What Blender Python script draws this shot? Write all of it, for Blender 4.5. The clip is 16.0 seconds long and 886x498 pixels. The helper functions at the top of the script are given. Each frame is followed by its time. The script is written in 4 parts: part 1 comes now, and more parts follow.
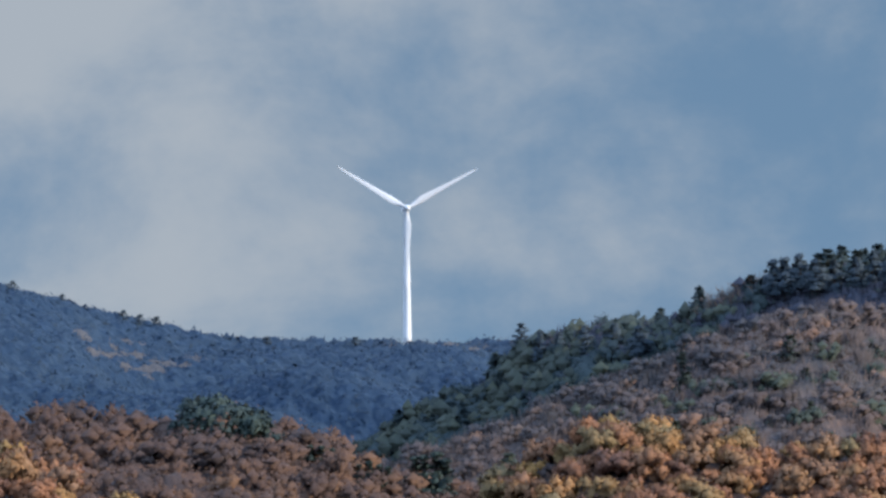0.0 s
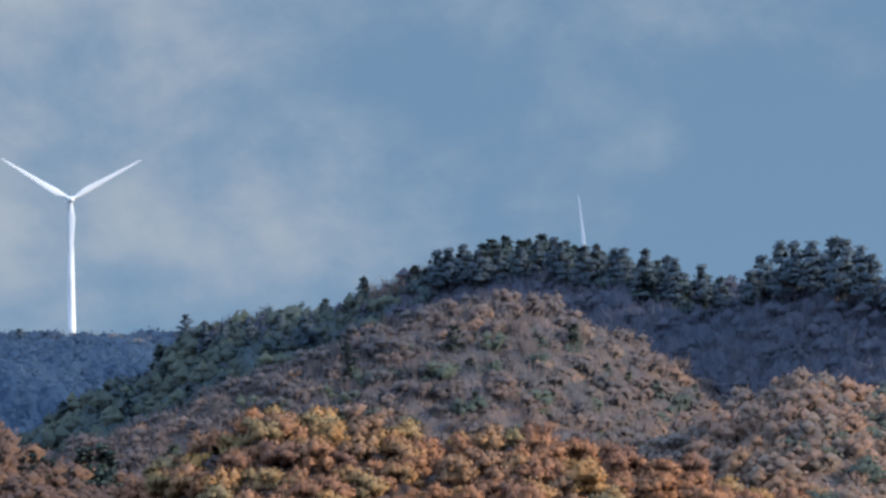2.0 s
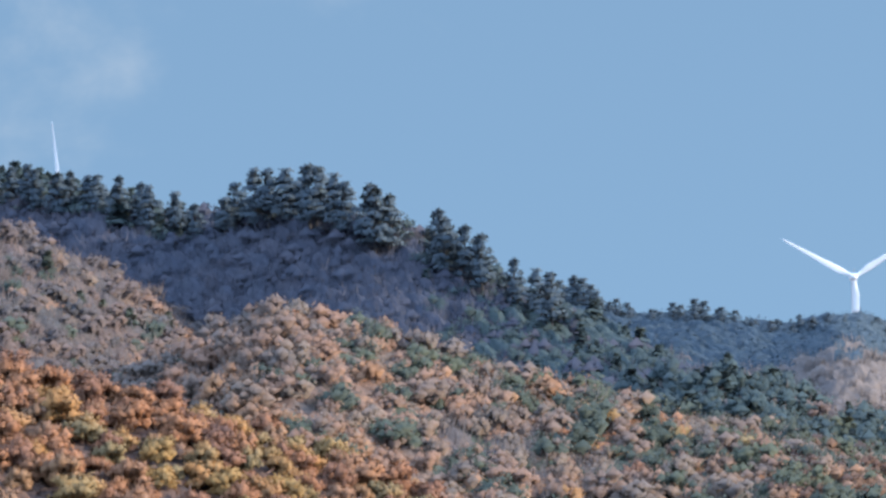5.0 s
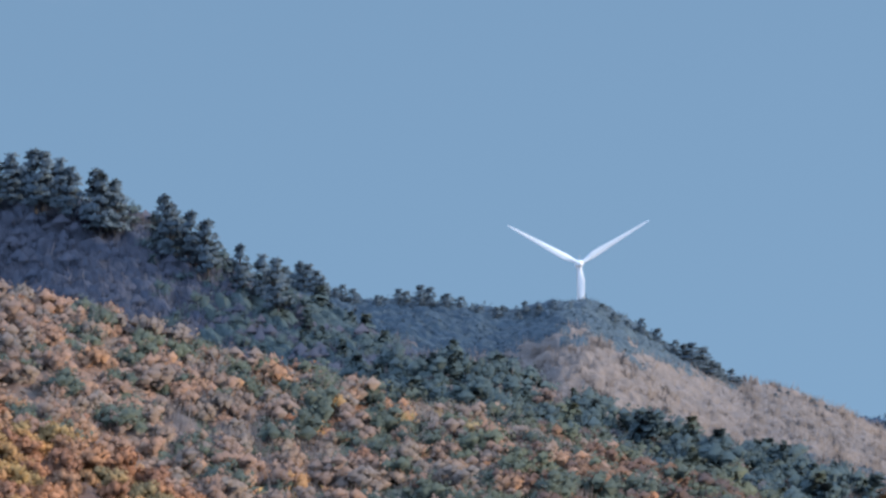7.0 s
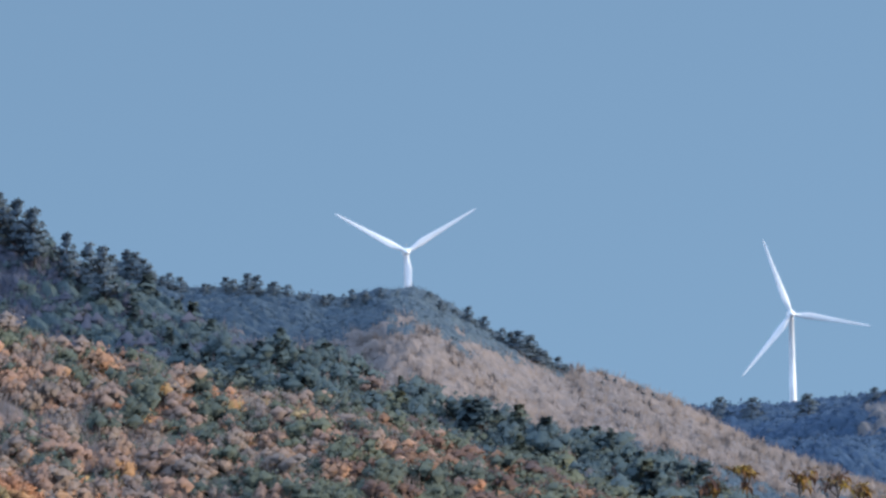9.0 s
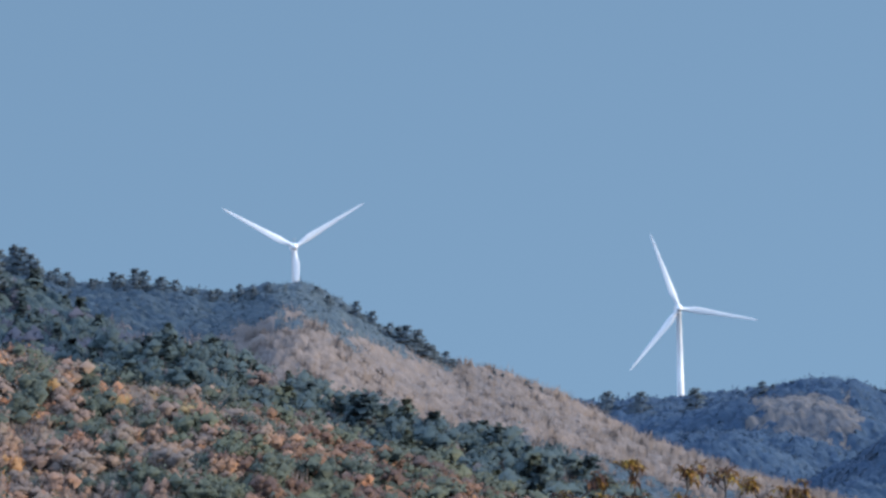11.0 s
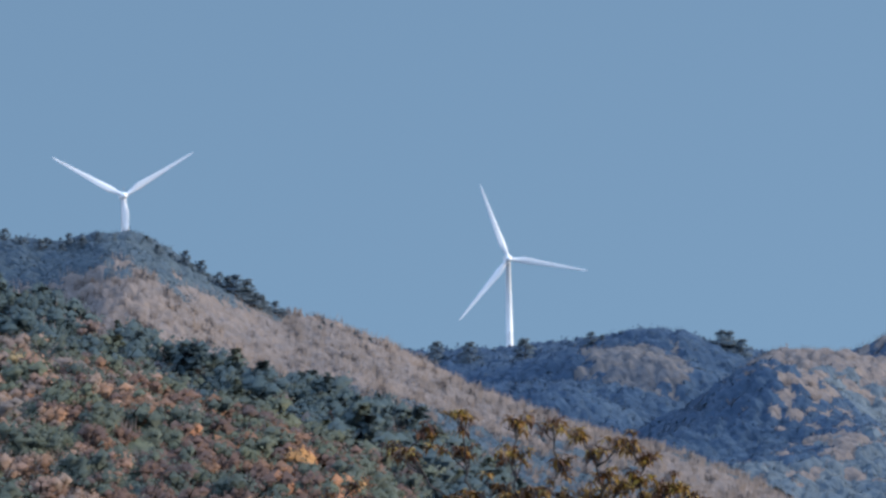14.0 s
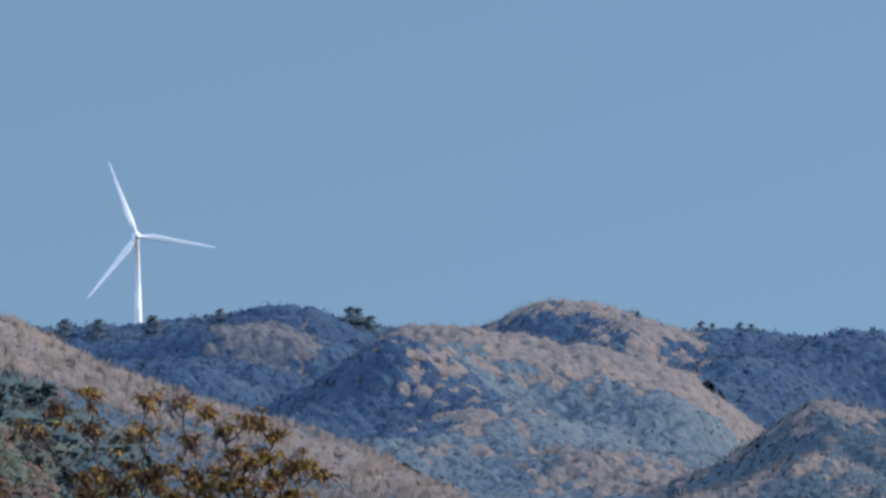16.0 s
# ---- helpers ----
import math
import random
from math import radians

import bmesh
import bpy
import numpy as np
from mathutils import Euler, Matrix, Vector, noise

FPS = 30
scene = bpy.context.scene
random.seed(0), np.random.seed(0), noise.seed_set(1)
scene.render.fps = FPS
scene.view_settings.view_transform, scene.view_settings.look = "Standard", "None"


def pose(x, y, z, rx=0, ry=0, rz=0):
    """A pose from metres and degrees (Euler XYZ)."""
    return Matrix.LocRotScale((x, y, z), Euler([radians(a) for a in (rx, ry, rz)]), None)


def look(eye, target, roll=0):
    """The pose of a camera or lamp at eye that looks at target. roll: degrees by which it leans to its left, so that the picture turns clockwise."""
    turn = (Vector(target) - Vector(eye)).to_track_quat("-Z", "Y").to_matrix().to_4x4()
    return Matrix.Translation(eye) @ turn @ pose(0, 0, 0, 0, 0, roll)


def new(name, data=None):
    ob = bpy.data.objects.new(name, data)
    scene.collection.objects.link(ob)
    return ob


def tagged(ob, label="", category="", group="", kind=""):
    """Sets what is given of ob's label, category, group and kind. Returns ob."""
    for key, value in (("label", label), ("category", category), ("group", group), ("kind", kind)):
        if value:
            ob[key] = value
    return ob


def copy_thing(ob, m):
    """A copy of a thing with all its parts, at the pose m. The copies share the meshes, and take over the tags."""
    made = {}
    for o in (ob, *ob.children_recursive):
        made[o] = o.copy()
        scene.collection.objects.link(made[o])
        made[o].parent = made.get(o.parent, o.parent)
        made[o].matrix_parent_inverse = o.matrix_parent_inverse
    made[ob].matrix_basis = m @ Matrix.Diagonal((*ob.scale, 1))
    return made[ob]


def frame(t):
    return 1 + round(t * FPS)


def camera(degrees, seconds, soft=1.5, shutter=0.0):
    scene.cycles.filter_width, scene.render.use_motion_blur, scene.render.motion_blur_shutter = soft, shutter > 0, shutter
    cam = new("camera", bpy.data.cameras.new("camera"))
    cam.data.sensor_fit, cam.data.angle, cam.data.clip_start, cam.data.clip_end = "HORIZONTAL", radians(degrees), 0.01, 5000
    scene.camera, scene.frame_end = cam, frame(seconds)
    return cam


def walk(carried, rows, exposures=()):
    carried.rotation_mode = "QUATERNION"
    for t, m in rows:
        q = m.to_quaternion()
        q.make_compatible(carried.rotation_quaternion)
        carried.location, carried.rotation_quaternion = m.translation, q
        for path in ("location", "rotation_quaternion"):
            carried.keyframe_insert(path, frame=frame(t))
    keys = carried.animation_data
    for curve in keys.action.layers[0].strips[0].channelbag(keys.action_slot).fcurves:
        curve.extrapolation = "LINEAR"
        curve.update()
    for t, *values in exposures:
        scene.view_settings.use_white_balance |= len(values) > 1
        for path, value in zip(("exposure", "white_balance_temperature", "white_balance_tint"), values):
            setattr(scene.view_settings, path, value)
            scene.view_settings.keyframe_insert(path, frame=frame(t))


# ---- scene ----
EYE = 7.0
cam = camera(8.0, 16.0, soft=2.8)
PATH = [
    (0.0, 0.000, 3.839, -0.560), (0.5, 0.508, 3.847, -0.601), (1.0, 1.212, 3.782, -0.915), (1.5, 2.017, 3.760, -0.986),
    (2.0, 3.040, 3.718, -0.934), (2.5, 4.100, 3.696, -1.038), (3.0, 4.939, 3.536, -1.144), (3.5, 5.656, 3.384, -1.307),
    (4.0, 6.456, 3.249, -0.856), (4.5, 7.164, 3.117, -1.244), (5.0, 7.792, 2.972, -1.185), (5.2, 8.089, 2.895, -1.110),
    (7.5, 10.698, 2.804, -1.121), (8.0, 11.069, 2.799, -1.067), (8.5, 11.431, 2.742, -1.177), (9.0, 11.832, 2.655, -1.245),
    (9.5, 12.243, 2.573, -1.136), (10.0, 12.493, 2.575, -1.245), (12.5, 13.195, 2.571, -1.175), (13.0, 13.319, 2.425, -1.109),
    (13.5, 13.725, 2.236, -1.128), (14.0, 14.379, 2.096, -1.227), (14.5, 15.122, 2.064, -1.183), (15.0, 16.035, 2.073, -1.216),
    (15.5, 16.913, 1.944, -1.366), (16.0, 17.732, 1.810, -1.421),
]
walk(cam, [(t, pose(0, 0, EYE, 90 + p, 0, -y) @ pose(0, 0, 0, 0, 0, r)) for t, y, p, r in PATH],
     exposures=[(0, -0.05), (2, 0.08), (3.5, 0.48), (5, 0.6), (7.5, 0.31), (8.2, 0.36), (9, 0.34), (10, 0.36), (12.5, 0.13), (16, 0.2)])

# ---- light: clear autumn sky, low sun from behind on the right ----
SUN_TURN, SUN_HEIGHT = radians(106), radians(25)
world = bpy.data.worlds.new("sky")
scene.world = world
world.use_nodes = True


def link(tree, a, b):
    tree.links.new(a, b)


def build_world():
    nt = world.node_tree
    nt.nodes.clear()
    out = nt.nodes.new("ShaderNodeOutputWorld")
    bg = nt.nodes.new("ShaderNodeBackground")
    co = nt.nodes.new("ShaderNodeTexCoord")
    lift = nt.nodes.new("ShaderNodeVectorMath")
    lift.operation = "ADD"
    lift.inputs[1].default_value = (0, 0, 0.42)
    unit = nt.nodes.new("ShaderNodeVectorMath")
    unit.operation = "NORMALIZE"
    sky = nt.nodes.new("ShaderNodeTexSky")
    sky.sky_type = "NISHITA"
    sky.sun_disc = False
    sky.sun_elevation, sky.sun_rotation = SUN_HEIGHT, SUN_TURN
    sky.air_density, sky.dust_density, sky.ozone_density = 1.0, 0.3, 1.0
    link(nt, co.outputs["Generated"], lift.inputs[0])
    link(nt, lift.outputs[0], unit.inputs[0])
    link(nt, unit.outputs[0], sky.inputs["Vector"])
    # thin cloud, thick to the west and thinning out eastwards
    squash = nt.nodes.new("ShaderNodeMapping")
    squash.inputs["Scale"].default_value = (22, 22, 30)
    squash.inputs["Location"].default_value = (0.55, 0.0, 0.35)
    link(nt, co.outputs["Generated"], squash.inputs["Vector"])
    n1 = nt.nodes.new("ShaderNodeTexNoise")
    n1.inputs["Scale"].default_value = 1.0
    n1.inputs["Detail"].default_value = 6.0
    n1.inputs["Roughness"].default_value = 0.58
    n1.inputs["Distortion"].default_value = 0.15
    link(nt, squash.outputs[0], n1.inputs["Vector"])
    sep = nt.nodes.new("ShaderNodeSeparateXYZ")
    link(nt, co.outputs["Generated"], sep.inputs[0])
    west = nt.nodes.new("ShaderNodeMapRange")
    west.interpolation_type = "SMOOTHSTEP"
    west.inputs["From Min"].default_value, west.inputs["From Max"].default_value = 0.225, -0.09
    west.inputs["To Min"].default_value, west.inputs["To Max"].default_value = -0.36, 0.20
    link(nt, sep.outputs["X"], west.inputs["Value"])
    tall = nt.nodes.new("ShaderNodeMapRange")
    tall.interpolation_type = "SMOOTHSTEP"
    tall.inputs["From Min"].default_value, tall.inputs["From Max"].default_value = 0.078, 0.108
    tall.inputs["To Min"].default_value, tall.inputs["To Max"].default_value = -0.05, 0.10
    link(nt, sep.outputs["Z"], tall.inputs["Value"])
    bank = nt.nodes.new("ShaderNodeMath")
    bank.operation = "ADD"
    link(nt, tall.outputs[0], bank.inputs[0])
    link(nt, west.outputs[0], bank.inputs[1])
    add = nt.nodes.new("ShaderNodeMath")
    add.operation = "ADD"
    link(nt, n1.outputs["Fac"], add.inputs[0])
    link(nt, bank.outputs[0], add.inputs[1])
    cover = nt.nodes.new("ShaderNodeMapRange")
    cover.interpolation_type = "SMOOTHSTEP"
    cover.inputs["From Min"].default_value, cover.inputs["From Max"].default_value = 0.36, 0.82
    cover.inputs["To Max"].default_value = 0.85
    link(nt, add.outputs[0], cover.inputs["Value"])
    mix = nt.nodes.new("ShaderNodeMix")
    mix.data_type = "RGBA"
    mix.inputs["B"].default_value = CLOUD
    link(nt, cover.outputs[0], mix.inputs["Factor"])
    tint = nt.nodes.new("ShaderNodeMix")
    tint.data_type, tint.blend_type = "RGBA", "MULTIPLY"
    tint.inputs["Factor"].default_value = 1.0
    tint.inputs["B"].default_value = SKY_TINT
    link(nt, sky.outputs[0], tint.inputs["A"])
    link(nt, tint.outputs["Result"], mix.inputs["A"])
    # unseen blue brightness added above the view, as fill in place of haze
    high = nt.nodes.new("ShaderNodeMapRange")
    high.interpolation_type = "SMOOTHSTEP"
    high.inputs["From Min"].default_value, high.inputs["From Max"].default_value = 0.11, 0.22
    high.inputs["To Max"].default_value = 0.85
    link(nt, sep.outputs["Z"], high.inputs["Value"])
    fill_sky = nt.nodes.new("ShaderNodeMix")
    fill_sky.data_type = "RGBA"
    fill_sky.inputs["B"].default_value = FILL_SKY
    link(nt, high.outputs[0], fill_sky.inputs["Factor"])
    link(nt, mix.outputs["Result"], fill_sky.inputs["A"])
    link(nt, fill_sky.outputs["Result"], bg.inputs["Color"])
    bg.inputs["Strength"].default_value = SKY_STRENGTH
    link(nt, bg.outputs[0], out.inputs["Surface"])


SKY_STRENGTH = 0.15
CLOUD = (3.05, 3.35, 3.7, 1)
FILL_SKY = (5.3, 7.8, 12.4, 1)
SKY_TINT = (0.93, 1.0, 0.955, 1)
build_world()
sun = new("sun", bpy.data.lights.new("sun", "SUN"))
sun.data.energy, sun.data.angle, sun.data.color = 4.6, radians(0.6), (1.0, 0.90, 0.76)
TO_SUN = Vector((math.sin(SUN_TURN) * math.cos(SUN_HEIGHT), math.cos(SUN_TURN) * math.cos(SUN_HEIGHT), math.sin(SUN_HEIGHT)))
sun.matrix_world = look(TO_SUN * 500, (0, 0, 0))

# ---- materials ----


def nodes_of(name):
    m = bpy.data.materials.new(name)
    m.use_nodes = True
    nt = m.node_tree
    return m, nt, nt.nodes["Principled BSDF"]


def ramp_node(nt, stops):
    r = nt.nodes.new("ShaderNodeValToRGB")
    e = r.color_ramp.elements
    while len(e) < len(stops):
        e.new(0.5)
    for k, (p, c) in zip(e, stops):
        k.position, k.color = p, (*c, 1)
    return r


def foliage(name, stops, per_object=False, rough=0.75, grain=2.2, drift=0.02, depth=0.25, thinness=0.2, vary=0.8):
    """Leaves: one tone a tree from its own random value, with drifts of colour over the slope and leaf by leaf grain."""
    m, nt, b = nodes_of(name)
    if per_object:
        src = nt.nodes.new("ShaderNodeObjectInfo").outputs["Random"]
    else:
        at = nt.nodes.new("ShaderNodeAttribute")
        at.attribute_name = "tone"
        src = at.outputs["Fac"]
    geo = nt.nodes.new("ShaderNodeNewGeometry")
    nz = nt.nodes.new("ShaderNodeTexNoise")
    nz.inputs["Scale"].default_value = drift
    nz.inputs["Detail"].default_value = 2
    link(nt, geo.outputs["Position"], nz.inputs["Vector"])
    ma = nt.nodes.new("ShaderNodeMath")
    ma.operation = "MULTIPLY_ADD"
    ma.inputs[1].default_value = 0.75
    link(nt, nz.outputs["Fac"], ma.inputs[0])
    sub = nt.nodes.new("ShaderNodeMath")
    sub.operation = "MULTIPLY_ADD"
    sub.inputs[1].default_value, sub.inputs[2].default_value = vary, 0.12 - 0.5 * vary
    link(nt, src, sub.inputs[0])
    link(nt, sub.outputs[0], ma.inputs[2])
    r = ramp_node(nt, stops)
    link(nt, ma.outputs[0], r.inputs[0])
    g = nt.nodes.new("ShaderNodeTexNoise")
    g.inputs["Scale"].default_value = grain
    g.inputs["Detail"].default_value = 3
    link(nt, geo.outputs["Position"], g.inputs["Vector"])
    mr = nt.nodes.new("ShaderNodeMapRange")
    mr.inputs["From Min"].default_value, mr.inputs["From Max"].default_value = 0.3, 0.7
    mr.inputs["To Min"].default_value, mr.inputs["To Max"].default_value = 1 - depth, 1 + depth
    link(nt, g.outputs["Fac"], mr.inputs["Value"])
    mul = nt.nodes.new("ShaderNodeVectorMath")
    mul.operation = "SCALE"
    link(nt, r.outputs[0], mul.inputs[0])
    link(nt, mr.outputs[0], mul.inputs["Scale"])
    link(nt, mul.outputs[0], b.inputs["Base Color"])
    b.inputs["Roughness"].default_value = rough
    b.inputs["Specular IOR Level"].default_value = 0.25
    thin = nt.nodes.new("ShaderNodeBsdfTranslucent")
    link(nt, mul.outputs[0], thin.inputs["Color"])
    both = nt.nodes.new("ShaderNodeMixShader")
    both.inputs["Fac"].default_value = thinness
    link(nt, b.outputs[0], both.inputs[1])
    link(nt, thin.outputs[0], both.inputs[2])
    link(nt, both.outputs[0], nt.nodes["Material Output"].inputs["Surface"])
    return m


def surface(name, dark, light, scale, rough=0.8, bump=0.0, detail=4):
    m, nt, b = nodes_of(name)
    co = nt.nodes.new("ShaderNodeTexCoord")
    nz = nt.nodes.new("ShaderNodeTexNoise")
    nz.inputs["Scale"].default_value, nz.inputs["Detail"].default_value = scale, detail
    link(nt, co.outputs["Object"], nz.inputs["Vector"])
    r = ramp_node(nt, [(0.3, dark), (0.7, light)])
    link(nt, nz.outputs["Fac"], r.inputs[0])
    link(nt, r.outputs[0], b.inputs["Base Color"])
    b.inputs["Roughness"].default_value = rough
    if bump:
        bp = nt.nodes.new("ShaderNodeBump")
        bp.inputs["Strength"].default_value = bump
        link(nt, nz.outputs["Fac"], bp.inputs["Height"])
        link(nt, bp.outputs[0], b.inputs["Normal"])
    return m


AUTUMN = [(0.0, (0.173, 0.095, 0.071)), (0.2, (0.259, 0.126, 0.076)), (0.42, (0.367, 0.168, 0.083)), (0.58, (0.270, 0.158, 0.098)), (0.72, (0.432, 0.221, 0.083)), (0.86, (0.238, 0.179, 0.092)), (1.0, (0.454, 0.252, 0.083))]
# brown leaves, kept darker to carry cloud shade on the west wood
BROWN = [(0.0, (0.055, 0.045, 0.045)), (0.35, (0.095, 0.062, 0.052)), (0.6, (0.13, 0.075, 0.055)), (0.85, (0.19, 0.1, 0.055)), (1.0, (0.26, 0.135, 0.06))]
SPUR = [(0.0, (0.067, 0.070, 0.076)), (0.3, (0.095, 0.086, 0.087)), (0.6, (0.135, 0.101, 0.092)), (1.0, (0.216, 0.131, 0.092))]
RUSSET = [(0.0, (0.132, 0.108, 0.094)), (0.25, (0.165, 0.130, 0.110)), (0.42, (0.231, 0.146, 0.108)), (0.58, (0.275, 0.157, 0.105)), (0.72, (0.209, 0.157, 0.121)), (0.86, (0.341, 0.178, 0.099)), (1.0, (0.187, 0.162, 0.099))]
# bare wood with the hill's cloud shade painted in as dark blue-grey
SHADE_WOOD = [(0.0, (0.046, 0.059, 0.094)), (0.3, (0.057, 0.066, 0.094)), (0.7, (0.074, 0.072, 0.092)), (1.0, (0.103, 0.083, 0.088))]
PINE = [(0.0, (0.046, 0.061, 0.055)), (0.5, (0.074, 0.088, 0.068)), (1.0, (0.110, 0.118, 0.073))]
# dark green needles, with some bluish shade mixed into the colour
DARK_SHADEPINE = [(0.0, (0.039, 0.061, 0.069)), (0.5, (0.055, 0.080, 0.084)), (1.0, (0.075, 0.099, 0.084))]
# crest needles lifted towards pale blue, haze painted into the colour
HAZED_CRESTPINE = [(0.0, (0.080, 0.114, 0.145)), (1.0, (0.108, 0.142, 0.167))]
# far needles: distance haze is mixed into the base colour as blue
HAZED_PINE = [(0.0, (0.022, 0.048, 0.092)), (0.35, (0.029, 0.06, 0.108)), (1.0, (0.045, 0.076, 0.116))]
# mid-distance needles: a weaker haze blue is put into their colour
HAZED_MIDPINE = [(0.0, (0.040, 0.065, 0.090)), (0.5, (0.055, 0.082, 0.105)), (1.0, (0.073, 0.097, 0.107))]
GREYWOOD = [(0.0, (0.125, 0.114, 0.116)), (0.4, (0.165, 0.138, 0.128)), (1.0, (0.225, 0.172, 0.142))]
# far version of the grey twigs, dulled and blued to stand for haze
HAZED_GREY = [(0.0, (0.066, 0.08, 0.105)), (0.4, (0.105, 0.105, 0.115)), (1.0, (0.165, 0.138, 0.122))]
M_HAZED_MIDPINE = foliage("hazed_mid_needles", HAZED_MIDPINE, grain=0.2, depth=0.12, vary=0.35)
# eastern needles, made paler and bluer to show haze over the slope
M_HAZED_EASTPINE = foliage("hazed_east_needles", [(0.0, (0.066, 0.096, 0.130)), (0.5, (0.094, 0.124, 0.150)), (1.0, (0.13, 0.145, 0.15))], grain=0.15, depth=0.12, vary=0.35)
M_EVERGREEN = foliage("evergreen_leaves", [(0.0, (0.040, 0.062, 0.062)), (1.0, (0.072, 0.100, 0.082))], True)
M_HAZED_CREST = foliage("hazed_crest_needles", HAZED_CRESTPINE, True, depth=0.15, thinness=0.25)
M_PALE = foliage("pale_bare_stems", [(0.0, (0.13, 0.115, 0.115)), (1.0, (0.22, 0.20, 0.185))], grain=0.5)
M_HAZED_GREY = foliage("hazed_grey_twigs", HAZED_GREY, grain=0.15, depth=0.12, vary=0.35)
M_BROWN = foliage("brown_leaves", BROWN, vary=0.55)
M_SPUR = foliage("grey_brown_wood", SPUR, grain=0.5, vary=0.4)
M_AUTUMN = foliage("autumn_leaves", AUTUMN, True, grain=1.6, drift=0.03)
M_AUTUMN_FAR = foliage("autumn_leaves_far", AUTUMN)
M_RUSSET = foliage("russet_leaves", RUSSET, grain=0.7, depth=0.2, vary=0.6)
M_SHADE_WOOD = foliage("shade_tinted_bare_wood", SHADE_WOOD, grain=0.3, depth=0.12, vary=0.35)
M_PINE = foliage("pine_needles", PINE, grain=0.8, depth=0.14, vary=0.55)
M_DARK_SHADEPINE = foliage("dark_shade_tinted_needles", DARK_SHADEPINE, grain=0.6, depth=0.12, vary=0.35)
M_HAZED_PINE = foliage("haze_blue_pine_needles", HAZED_PINE, grain=0.15, depth=0.1, vary=0.35)
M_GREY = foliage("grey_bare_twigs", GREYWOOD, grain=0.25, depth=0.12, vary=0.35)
M_BARK = surface("bark", (0.030, 0.028, 0.030), (0.070, 0.062, 0.060), 3.0, 0.9, 0.3)
M_LITTER = surface("leaf_litter", (0.065, 0.066, 0.08), (0.11, 0.098, 0.10), 0.15, 0.95, 0.2, 8)
M_WHITE = surface("white_paint", (0.76, 0.76, 0.75), (0.82, 0.82, 0.81), 0.4, 0.4)
M_STEEL = surface("galvanised_steel", (0.30, 0.31, 0.32), (0.42, 0.43, 0.44), 2.0, 0.5)
M_LEAF = foliage("chestnut_leaves", [(0.0, (0.045, 0.020, 0.015)), (0.3, (0.13, 0.055, 0.020)), (0.6, (0.25, 0.135, 0.024)), (0.8, (0.31, 0.20, 0.03)), (1.0, (0.12, 0.10, 0.028))], grain=6.0, drift=0.8, rough=0.5, thinness=0.22)
M_TWIG = surface("twig_bark", (0.022, 0.018, 0.018), (0.055, 0.045, 0.040), 8.0, 0.85, 0.2)

